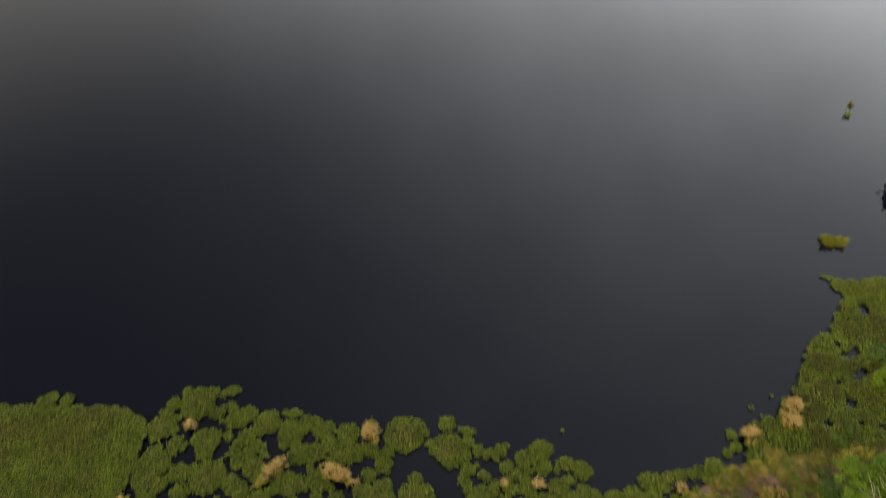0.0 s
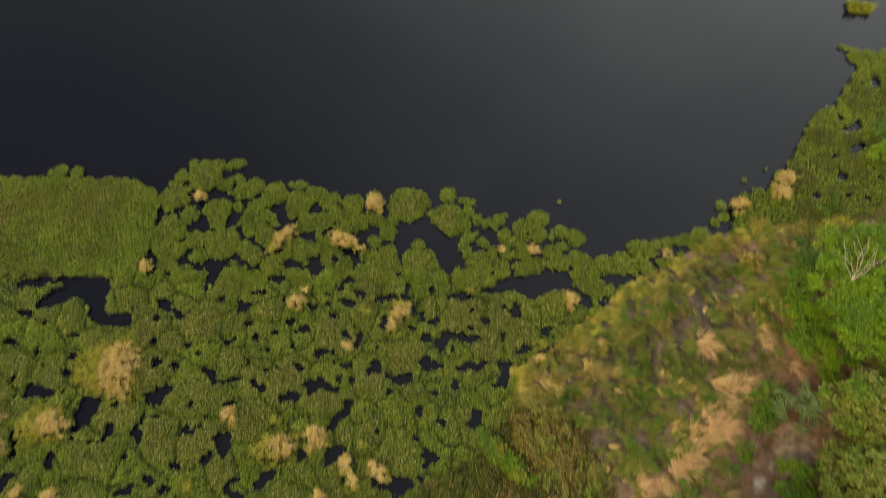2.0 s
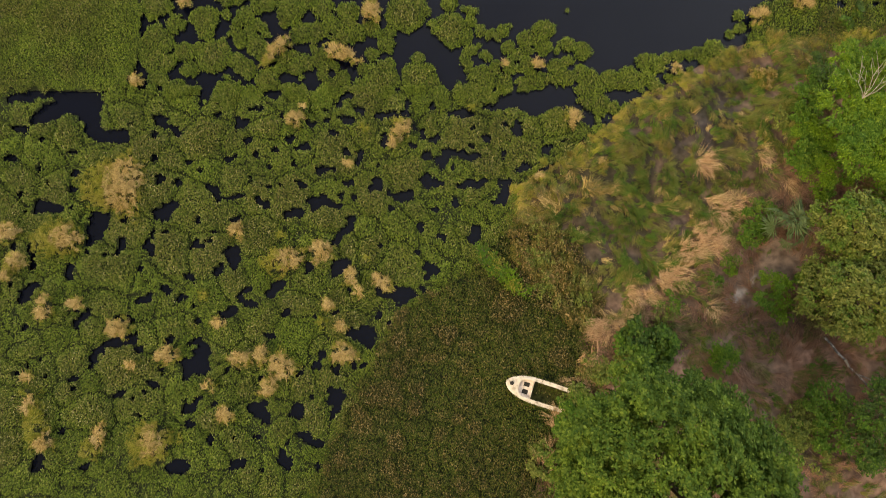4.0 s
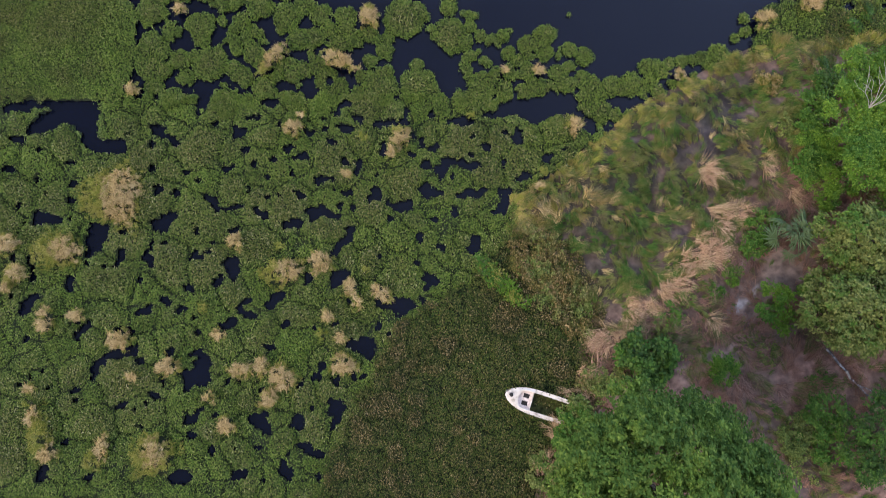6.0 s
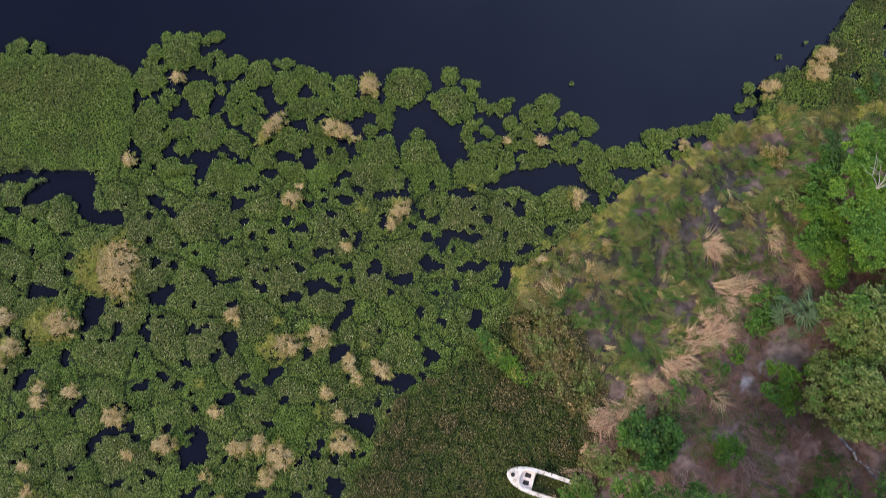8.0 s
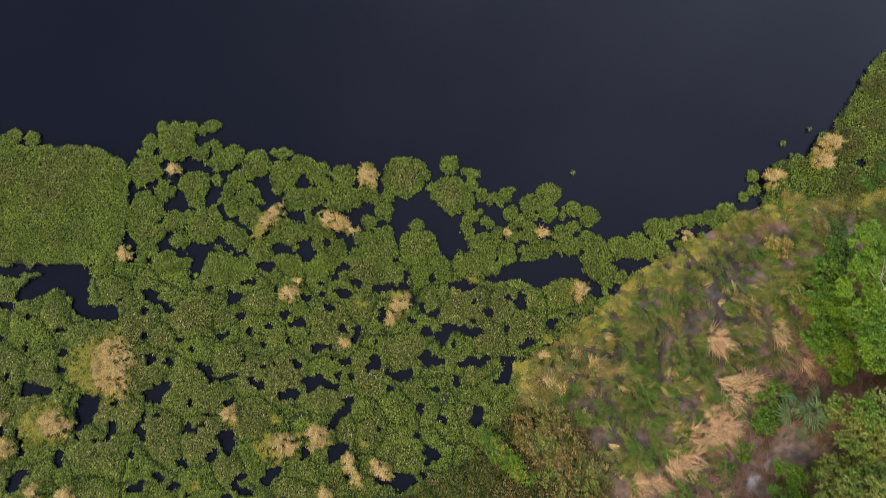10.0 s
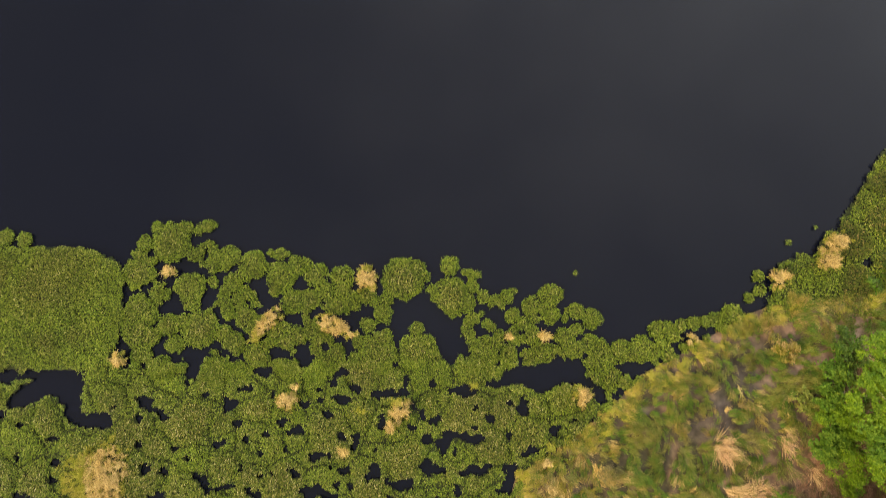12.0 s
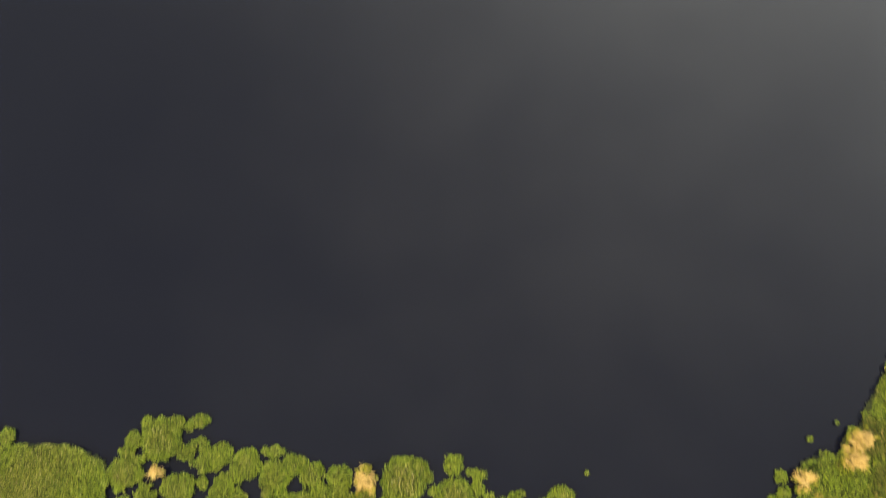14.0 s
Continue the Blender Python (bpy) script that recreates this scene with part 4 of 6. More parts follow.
raft(-6.33, 15.15, 0.28)
raft(-5.91, 15.15, 0.2)
raft(-6.19, 14.89, 0.32)
raft(-5.39, 14.6, 0.48)
raft(-5.78, 14.98, 0.24)
raft(-5.19, 14.82, 0.28)
raft(-10.63, 14.04, 0.68)
raft(-10.51, 13.31, 0.28)
raft(-10.72, 13.35, 0.24)
raft(-11.9, 13.76, 0.46)
raft(-12.24, 13.92, 0.2)
raft(-12.19, 14.3, 0.11)
raft(-9.73, 14.27, 0.25)
raft(-8.86, 14.24, 0.4)
raft(-9.14, 13.97, 0.28)
raft(-9.28, 13.5, 0.29)
raft(-9.44, 13.37, 0.2)
raft(-8.96, 12.95, 0.29)
raft(-8.62, 13.51, 0.32)
raft(-8.34, 13.73, 0.29)
raft(-8.29, 13.99, 0.16)
raft(-8.53, 13.34, 0.32)
raft(-9.1, 13.2, 0.3)
raft(-7.92, 13.74, 0.22)
raft(-7.95, 13.39, 0.16)
raft(-7.74, 13.33, 0.14)
raft(-12.7, 13.18, 0.56)
raft(-13.01, 12.92, 0.4)
raft(-12.3, 12.85, 0.44)
raft(-11.45, 12.48, 0.44)
raft(-10.17, 12.33, 0.75)
raft(-10.8, 12.62, 0.32)
raft(-9.78, 12.8, 0.4)
raft(-11.16, 11.67, 0.4)
raft(-12.67, 12.16, 0.64)
raft(-13.09, 12.32, 0.4)
raft(-12.25, 11.99, 0.48)
raft(-8.74, 11.71, 0.52)
raft(-9.13, 12.13, 0.36)
raft(-8.3, 12.83, 0.44)
raft(-7.83, 12.49, 0.48)
raft(-7.33, 12.5, 0.4)
raft(-12.48, 11.19, 0.46)
raft(-11.63, 10.65, 0.54)
raft(-10.8, 10.83, 0.28)
raft(-10.55, 11.11, 0.16)
raft(-7.69, 11.22, 0.56)
raft(-9.38, 10.6, 0.64)
raft(-9.51, 11.34, 0.17)
raft(-8.4, 10.7, 0.29)
raft(-8.18, 10.47, 0.24)
raft(-6.99, 12.25, 0.44)
raft(-6.67, 12.43, 0.32)
raft(-6.48, 11.84, 0.48)
raft(-7.22, 11.74, 0.36)
raft(-6.08, 12.1, 0.4)
raft(-5.98, 11.71, 0.3)
raft(-6.34, 13.5, 0.48)
raft(-5.64, 13.56, 0.44)
raft(-6.45, 13.12, 0.22)
raft(-5.79, 13.04, 0.29)
raft(-5, 14.04, 0.32)
raft(-4.93, 13.4, 0.28)
raft(-5.43, 12.28, 0.48)
raft(-5.61, 12.7, 0.3)
raft(-5.08, 11.77, 0.48)
raft(-4.89, 11.1, 0.4)
raft(-5.32, 11.43, 0.29)
raft(-6.3, 11.4, 0.13)
raft(-6.12, 10.91, 0.22)
raft(-6.64, 10.82, 0.36)
raft(-6.35, 10.57, 0.36)
raft(-5.28, 10.52, 0.48)
raft(-6.94, 10.96, 0.17)
raft(-4.8, 10.76, 0.32)
raft(-5.04, 13.83, 0.4)
raft(-4.32, 14.53, 0.49)
raft(-4.26, 14.05, 0.4)
raft(-4.57, 13.32, 0.44)
raft(-3.95, 13.46, 0.48)
raft(-3.25, 13.73, 0.4)
raft(-2.96, 13.52, 0.28)
raft(-1.74, 14.49, 0.89)
raft(-1.21, 14.93, 0.4)
raft(-0.91, 14.59, 0.28)
raft(-2.46, 13.61, 0.32)
raft(-2.58, 13.09, 0.38)
raft(-2.44, 12.69, 0.17)
raft(0.2, 15.04, 0.41)
raft(0.26, 13.72, 0.82)
raft(-0.44, 13.9, 0.36)
raft(0.85, 13.49, 0.46)
raft(1.09, 14.19, 0.3)
raft(1.08, 14.66, 0.24)
raft(1.35, 14.69, 0.16)
raft(0.83, 14.77, 0.14)
raft(1.59, 13.75, 0.28)
raft(2.17, 13.47, 0.36)
raft(2.62, 13.8, 0.29)
raft(2.91, 14, 0.1)
raft(3.66, 13.37, 0.44)
raft(3.7, 12.92, 0.25)
raft(4.15, 13.98, 0.22)
raft(4.03, 13.7, 0.14)
raft(2.83, 12.97, 0.33)
raft(3.21, 12.59, 0.33)
raft(1.18, 12.86, 0.3)
raft(0.96, 12.68, 0.2)
raft(1.47, 13.03, 0.16)
raft(1.85, 12.64, 0.3)
raft(2.18, 12.23, 0.14)
raft(0.95, 12.13, 0.36)
raft(0.72, 12.45, 0.11)
raft(0.42, 11.52, 0.22)
raft(0.65, 11.17, 0.2)
raft(-3.18, 12.53, 0.33)
raft(-2.81, 12.62, 0.14)
raft(-2.74, 11.39, 0.83)
raft(-2.59, 11.98, 0.46)
raft(-1.1, 11.5, 0.79)
raft(-1.16, 12.37, 0.3)
raft(-0.56, 11.34, 0.46)
raft(-0.27, 11.09, 0.29)
raft(-3.57, 11.84, 0.28)
raft(-4.42, 11.36, 0.4)
raft(-4.24, 10.86, 0.32)
raft(-4.98, 11.1, 0.4)
raft(-3.67, 11.12, 0.33)
raft(1.65, 11.54, 0.62)
raft(1.33, 11.07, 0.44)
raft(2.14, 11.89, 0.32)
raft(2.64, 11.31, 0.44)
raft(0.84, 10.94, 0.36)
raft(1.9, 10.87, 0.44)
raft(2.96, 12.16, 0.4)
raft(3.62, 12.17, 0.4)
raft(3.46, 11.24, 0.4)
raft(3.95, 11.46, 0.44)
raft(2.26, 12.23, 0.2)
raft(4.48, 13.91, 0.44)
raft(3.94, 13.38, 0.36)
raft(4.39, 13.03, 0.4)
raft(4.97, 12.87, 0.17)
raft(5.03, 13.18, 0.11)
raft(5.47, 13.19, 0.33)
raft(6.12, 12.9, 0.43)
raft(5.79, 13.03, 0.24)
raft(4.93, 12.12, 0.36)
raft(5.42, 12.38, 0.3)
raft(5.25, 11.7, 0.48)
raft(5.71, 11.62, 0.37)
raft(4.6, 11.35, 0.4)
raft(4.19, 11.51, 0.36)
raft(6.04, 11.88, 0.36)
raft(6.49, 11.97, 0.13)
raft(6.19, 11.2, 0.48)
raft(6.53, 11.55, 0.37)
raft(6.81, 11.21, 0.37)
raft(6.6, 10.75, 0.4)
raft(6.82, 10.54, 0.44)
raft(6.76, 10.1, 0.3)
raft(6.15, 10.49, 0.36)
raft(6.33, 10.2, 0.17)
raft(7.26, 11.56, 0.46)
raft(8.17, 11.66, 0.54)
raft(8.7, 11.5, 0.28)
raft(8.69, 11.16, 0.14)
raft(7.79, 11.44, 0.36)
raft(9.31, 11.34, 0.34)
raft(9.03, 11.84, 0.28)
raft(8.88, 12.44, 0.4)
raft(9.21, 12.44, 0.38)
raft(8.55, 12.52, 0.14)
raft(9.79, 12.62, 0.28)
raft(9.45, 12.19, 0.32)
raft(10.37, 12.72, 0.29)
raft(10.78, 12.81, 0.28)
raft(11.16, 12.94, 0.28)
raft(11.45, 12.99, 0.24)
raft(11.95, 13.13, 0.42)
raft(12.19, 13, 0.28)
raft(11.48, 12.56, 0.25)
raft(9.89, 11.69, 0.24)
raft(10.43, 11.74, 0.24)
raft(10.85, 12.13, 0.16)
raft(13.11, 14.7, 0.25)
raft(13.13, 14.13, 0.28)
raft(12.69, 13.81, 0.21)
raft(7.37, 10.3, 0.33)
raft(7.94, 10.14, 0.38)
raft(7.99, 10.67, 0.06)
raft(4.8, 9.92, 0.4)
raft(5.44, 14.79, 0.1)
raft(4.35, 13.52, 0.32)
raft(4.02, 13.9, 0.16)
raft(14.49, 16.15, 0.12)
raft(15.68, 16.81, 0.07)
raft(22.90, 27.49, 0.47)
raft(23.45, 27.59, 0.27)
raft(22.44, 27.57, 0.34)
raft(29.27, 40.60, 0.25)
raft(30.27, 42.27, 0.21)

for spot in RAFTS:
    grow_raft(*spot)

MEADOW = [(-20.5, 10.5), (-19.1, 10.6), (-14.7, 10.6), (-13.9, 11.2), (-13.0, 10.9), (-9.0, 11.0), (-4.0, 11.1), (0.4, 11.2), (2.6, 11.2), (5.5, 10.6), (7.2, 9.6), (6.9, 8.9), (5.4, 7.4), (3.5, 6.2), (3.2, 4.8),
          (1.9, 4.0), (1.6, 3.2), (-0.7, 1.9), (-1.6, 1.2), (-2.5, -0.6), (-3.8, -3.1), (-4.6, -5.2), (-5.5, -8.0), (-5.3, -8.5), (-20.5, -8.5), (-20.5, 6)]
BLOCK = [(-25.4, 15.6), (-18.9, 15.7), (-15.3, 15.7), (-14.1, 15.3), (-13.6, 15.0), (-13.4, 14.4), (-13.5, 13.7), (-13.3, 12.7), (-13.5, 12.0), (-13.75, 11.1), (-14.6, 10.66), (-17.0, 10.6), (-19, 10.58), (-25.4, 10.4)]
MARSH = [(3.4, 5.4), (1.7, 4.0), (1.4, 3.2), (-0.9, 1.9), (-1.8, 1.2), (-2.7, -0.6), (-4.0, -3.1), (-4.8, -5.2), (-5.7, -8.0), (-5, -12), (3.5, -12), (4.2, -8), (6.0, -3), (6.9, -1.5), (6.9, 2.3), (5.4, 4.7)]
SHORE = [(13.0, 12.6), (13.7, 14.0), (13.65, 14.6), (14.05, 15.3), (14.95, 15.6), (15.6, 15.55), (15.85, 16.25), (16.4, 16.6), (16.8, 16.85), (16.85, 17.2), (17.1, 17.65), (17.5, 18.1), (17.85, 18.65), (18.25, 19.3), (18.6, 19.9),
         (19.0, 20.3), (20.0, 20.65), (21.05, 22.3), (21.6, 22.9), (22.3, 23.2), (23.3, 23.4), (24.6, 23.5), (28, 24), (34, 23), (26, 17), (19.2, 13.2), (16.1, 12.9)]
mat_of_plants("plant_mat", MEADOW, 1600, mat_pad, "broad mat of green floating plants broken by small dark pools", 0.3, 1.15, True, 0.069, 0.25, 0.42, 0.12)
mat_of_plants("dense_raft", BLOCK, 1500, mat_block, "even, square-edged raft of speckled olive-green floating plants", 0.24, 2.2, False, 0.072, 0.95, 1.1, 1.0)
mat_of_plants("marsh_plants", MARSH, 1250, mat_marsh, "dark brown-green marsh plants with pale dead leaves", 0.4, 0.8, False, 0.078, 0.5, 0.76)
mat_of_plants("shore_mat", SHORE, 1250, mat_right, "green floating plants crowding against the bank", 0.26, 0.9, True, 0.072)


def tuft(x, y, a, b, turn=0, z=0.18, length=0.36, mat=None, density=3200, label="", category="dry grass", gaps=-0.3, skirt=0.55):
    """A tussock: fine blades crowded on an oval foot, arching every way, with greener blades about its foot."""
    c, s = math.cos(radians(turn)), math.sin(radians(turn))

    def tufted(name, a, b, density, mat, length, gaps, lift):
        locks = int(density / 12 * 3.14 * a * b) + 10
        q, t = np.sqrt(rng.uniform(0, 1, locks)), rng.uniform(0, 6.28, locks)
        q = q * (1 + 0.16 * np.sin(3 * t + x) + 0.13 * np.sin(5 * t + 3 * y) + 0.08 * np.sin(11 * t))
        u, v = a * q * np.cos(t), b * q * np.sin(t)
        px, py = u * c - v * s, u * s + v * c
        keep = wobble(px + x, py + y, 0.2) > gaps
        px, py, q, t = px[keep], py[keep], q[keep], t[keep]
        lock = np.repeat(np.arange(len(px)), 12)
        n = len(lock)
        lay = np.where(rng.uniform(0, 1, len(px)) < 0.3, t + radians(turn) + rng.normal(0, 0.8, len(px)), rng.uniform(0, 6.28, len(px)))
        ln = length * (rng.uniform(0.4, 1.15, len(px))[lock]) * rng.uniform(0.6, 1.1, n) * (1.05 - 0.5 * np.clip(q[lock], 0, 1))
        at = np.stack([px[lock] + rng.normal(0, 0.03, n), py[lock] + rng.normal(0, 0.03, n), lift * np.clip(1 - q[lock] ** 2, 0, 1) + rng.uniform(0, 0.12, n)], -1)
        dims = np.stack([ln * rng.uniform(0.45, 0.95, n), rng.uniform(0.009, 0.02, n), ln * rng.uniform(0.25, 0.65, n)], -1)
        return strew(name, STALK, STALK_F, at, lay[lock] + rng.normal(0, 0.3, n), rng.normal(0, 0.15, n), dims, mat, np.repeat(rng.uniform(0, 0.6, len(px)), 12))

    ob = thing("grass_tussock", label or "dry straw-coloured grass tussock among floating plants", category, "straw tussocks", (x, y, z))
    tagged(part_of("straw", tufted("straw", a * 0.95, b * 0.95, density, mat or mat_straw, length, gaps, 0.3), ob), kind="stuff")
    if skirt and not mat:
        tagged(part_of("skirt", tufted("skirt", a * 1.18, b * 1.18, density * skirt, mat_skirt, length * 0.8, -0.1, 0.08), ob, "yellow-green blades about the foot"), kind="stuff")
    part_of("root_bed", bed("root_bed", lambda g, h: np.hypot((g * c + h * s) / a, (h * c - g * s) / b) < 0.8, -max(a, b), max(a, b), -max(a, b), max(a, b), 0.12, 0.05), ob, "matted roots painted near-black for shade between blades")
    return ob


tuft(-16.45, -2.74, 0.24, 0.40)
tuft(-15.75, -4.16, 0.38, 0.38)
tuft(-13.58, -3.90, 0.22, 0.49)
tuft(-11.46, -4.09, 0.59, 0.67)
tuft(-16.70, -1.61, 0.19, 0.13)
tuft(-12.50, -1.08, 0.32, 0.14)
tuft(-11.13, -0.64, 0.47, 0.40)
tuft(-9.35, -1.91, 0.22, 0.22)
tuft(-18.12, 4.30, 0.43, 0.43)
tuft(-15.72, 4.10, 0.75, 0.55)
tuft(-17.61, 3.08, 0.39, 0.35)
tuft(-16.31, 1.15, 0.30, 0.57)
tuft(-15.00, 1.40, 0.27, 0.24)
tuft(-13.21, 0.39, 0.51, 0.38)
tuft(-9.09, 0.69, 0.28, 0.22)
tuft(-18.03, 2.49, 0.22, 0.22)
tuft(-8.59, 4.54, 0.27, 0.35)
tuft(-6.40, 3.38, 0.67, 0.44)
tuft(-5.03, 3.72, 0.49, 0.49)
tuft(-3.73, 2.68, 0.25, 0.35)
tuft(-2.43, 2.47, 0.49, 0.26, -35)
tuft(-4.63, 1.49, 0.22, 0.24)
tuft(-4.06, 0.65, 0.22, 0.24)
tuft(-3.44, 2.06, 0.19, 0.24)
tuft(-3.93, -0.49, 0.55, 0.43)
tuft(-8.12, -0.75, 0.43, 0.32)
tuft(-7.27, -0.58, 0.28, 0.40)
tuft(-6.43, -1.06, 0.57, 0.52, -40)
tuft(-6.94, -1.87, 0.41, 0.30, 50)
tuft(-8.63, -2.96, 0.36, 0.32)
tuft(-13.6, 6.42, 0.98, 1.2)
tuft(-6.37, 9.47, 0.38, 0.30, 25)
tuft(-6.07, 9.97, 0.13, 0.27)
tuft(-1.76, 9.09, 0.35, 0.46, -20)
tuft(-2.15, 8.51, 0.19, 0.25)
tuft(-4.04, 7.50, 0.24, 0.13, -30)
tuft(-11.49, 14.67, 0.27, 0.20, -20)
tuft(-7.32, 12.58, 0.75, 0.25, 48)
tuft(-13.31, 11.05, 0.30, 0.28)
tuft(-4.50, 12.46, 0.83, 0.30, -22)
tuft(-3.25, 14.46, 0.39, 0.47)
tuft(2.65, 12.09, 0.11, 0.09)
tuft(4.08, 12.18, 0.26, 0.17)
tuft(5.65, 9.72, 0.30, 0.36)
tuft(4.16, 7.09, 0.17, 0.11)
tuft(10.15, 12.07, 0.26, 0.17)
tuft(13.94, 14.61, 0.42, 0.37)
tuft(16.34, 16.10, 0.60, 0.35, 25)
tuft(16.04, 15.35, 0.46, 0.32, 10)

# the leafy, still green flanks of the larger tussocks
SEDGE = "yellow-green sedge skirting a straw tussock"
tuft(-16.19, -3.42, 0.49, 1.19, 0, 0.13, 0.34, mat_skirt, 1500, SEDGE, "sedge", -0.45)
tuft(-13.95, -4.44, 0.38, 0.46, 0, 0.13, 0.34, mat_skirt, 1500, SEDGE, "sedge", -0.45)
tuft(-11.55, -4.17, 1.07, 0.91, 0, 0.13, 0.34, mat_skirt, 1500, SEDGE, "sedge", -0.45)
tuft(-16.68, -2.22, 0.14, 0.11, 0, 0.13, 0.34, mat_skirt, 1500, SEDGE, "sedge", -0.45)
tuft(-16.22, 3.98, 1.06, 0.87, 0, 0.13, 0.34, mat_skirt, 1500, SEDGE, "sedge", -0.45)
tuft(-17.72, 3.00, 0.55, 0.47, 0, 0.13, 0.34, mat_skirt, 1500, SEDGE, "sedge", -0.45)
tuft(-9.83, 1.76, 0.20, 0.27, 0, 0.13, 0.34, mat_skirt, 1500, SEDGE, "sedge", -0.45)
tuft(-6.80, 3.26, 0.79, 0.61, 0, 0.13, 0.34, mat_skirt, 1500, SEDGE, "sedge", -0.45)
tuft(-4.85, 0.75, 0.19, 0.24, 0, 0.13, 0.34, mat_skirt, 1500, SEDGE, "sedge", -0.45)
tuft(-3.05, 3.48, 0.24, 0.09, -20, 0.13, 0.34, mat_skirt, 1500, SEDGE, "sedge", -0.45)
tuft(-6.73, 4.37, 0.19, 0.14, 0, 0.13, 0.34, mat_skirt, 1500, SEDGE, "sedge", -0.45)
tuft(-14.21, 6.41, 1.22, 1.22, 0, 0.13, 0.34, mat_skirt, 1500, SEDGE, "sedge", -0.45)
tuft(-1.89, 9.52, 0.36, 0.19, 0, 0.13, 0.34, mat_skirt, 1500, SEDGE, "sedge", -0.45)
tuft(-3.42, 9.12, 0.30, 0.11, 0, 0.13, 0.34, mat_skirt, 1500, SEDGE, "sedge", -0.45)
tuft(-7.80, 12.00, 0.24, 0.20, 0, 0.13, 0.34, mat_skirt, 1500, SEDGE, "sedge", -0.45)
tuft(1.20, 10.13, 0.17, 0.09, 0, 0.13, 0.34, mat_skirt, 1500, SEDGE, "sedge", -0.45)
tuft(4.33, 7.75, 0.20, 0.14, 0, 0.13, 0.34, mat_skirt, 1500, SEDGE, "sedge", -0.45)
tuft(5.42, 9.99, 0.20, 0.24, 0, 0.13, 0.34, mat_skirt, 1500, SEDGE, "sedge", -0.45)
tuft(-3.35, 14.81, 0.32, 0.20, 0, 0.13, 0.34, mat_skirt, 1500, SEDGE, "sedge", -0.45)


# reeds standing on the far islets
REEDS = "yellow-green reeds standing on a floating islet"


def reed_bed(x, y, a, b, stems):
    """A thin ring of upright reeds, leaning outwards, tallest at its two ends."""
    t = rng.uniform(0, 6.28, stems)
    q = rng.uniform(0.3, 1.0, stems) ** 0.6
    px, py = a * q * np.cos(t), b * q * np.sin(t)
    each = np.repeat(np.arange(stems), 6)
    n = len(each)
    tall = (0.18 + 0.42 * np.abs(px[each]) / a) * rng.uniform(0.5, 1.15, n)
    dims = np.stack([tall * rng.uniform(0.1, 0.55, n), rng.uniform(0.014, 0.026, n), tall], -1)
    ob = thing("reed_bed", REEDS, "reeds", "straw tussocks", (x, y, 0.0))
    at = np.stack([px[each] + rng.normal(0, 0.05, n), py[each] + rng.normal(0, 0.05, n), rng.uniform(-0.02, 0.03, n)], -1)
    tagged(part_of("reeds", strew("reeds", BLADE, BLADE_F, at, t[each] + rng.normal(0, 0.9, n), rng.normal(0, 0.1, n), dims, mat_skirt, np.zeros(n)), ob), kind="stuff")
    part_of("root_bed", bed("root_bed", lambda g, h: np.hypot(g / a, h / b) < 0.6, -a, a, -a, a, 0.1, 0.01), ob, "matted roots painted near-black for shade between blades")


reed_bed(22.95, 27.3, 0.66, 0.3, 95)
reed_bed(29.4, 40.8, 0.2, 0.15, 6)
reed_bed(30.2, 42.1, 0.2, 0.15, 6)


# ---- bank grass ----
def flow(x, y):
    """The way in which the wind has laid the grass."""
    return 1.6 * wobble(x, y, 2.6) + 1.0 * wobble(y, x, 1.1) - 0.6


def sward(name, outline, density, mat, label, length=0.55, lay=1.0, test=None, kind_of="grass", blades=26, loose=0.26):
    """Grass in tresses: each a lock of blades that share a way, a length and a tint."""
    x, y = fill(outline, density / blades, test)
    mound = wobble(x, y, 0.62) + 0.5 * wobble(y, x, 0.35)
    grown = rng.uniform(0, 1, len(x)) < 0.78 + 0.6 * mound
    x, y, mound = x[grown], y[grown], np.clip(mound[grown], -1, 1)
    tilt, long, tint = rng.normal(0, 0.4, len(x)), rng.uniform(0.55, 1.35, len(x)), rng.choice([0.0, 0.0, 0.15, 0.5, 1.0], len(x))
    rise = rng.uniform(0.15, 0.7, len(x)) * (1 + 0.5 * mound)
    each = np.repeat(np.arange(len(x)), blades)
    n = len(each)
    turn = flow(x, y)[each] + tilt[each] + rng.normal(0, loose, n)
    x, y = x[each] + rng.normal(0, 0.042, n), y[each] + rng.normal(0, 0.042, n)
    ln = length * long[each] * rng.uniform(0.6, 1.15, n)
    dims = np.stack([ln * rng.uniform(0.6, 1.0, n) * lay, rng.uniform(0.006, 0.015, n), ln * rise[each] * rng.uniform(0.7, 1.2, n)], -1)
    me = strew(name, STALK, STALK_F, np.stack([x, y, np.maximum(land_height(x, y), 0.0) - 0.02 + 0.05 * (1 + mound[each])], -1), turn, rng.normal(0, 0.12, n), dims, mat, tint[each])
    return tagged(new(name, me), label, kind_of, kind="stuff")


HEADLAND = [(19.2, 13.8), (17.35, 14.02), (15.85, 13.72), (14.35, 13.72), (12.35, 12.92), (9.85, 11.42), (8.35, 10.62), (6.75, 9.12), (4.95, 7.72), (3.05, 6.52), (2.75, 5.42), (4.9, 4.2), (6.1, 2.3), (6.6, 0.9), (9, 2.2), (11, 3.6), (12.5, 5.4), (14, 7.8), (17, 9), (20, 11)]
RIM = [(19.2, 14.1), (15.85, 13.85), (14.35, 13.85), (12.35, 13.05), (9.85, 11.55), (8.35, 10.75), (6.75, 9.25), (4.95, 7.85), (2.95, 6.65), (2.65, 5.3), (3.6, 4.9), (4.0, 6.2), (5.3, 7.2), (7.1, 8.6), (8.7, 10.1), (10.2, 10.95), (12.7, 12.4), (14.6, 13.2), (19, 13.5)]
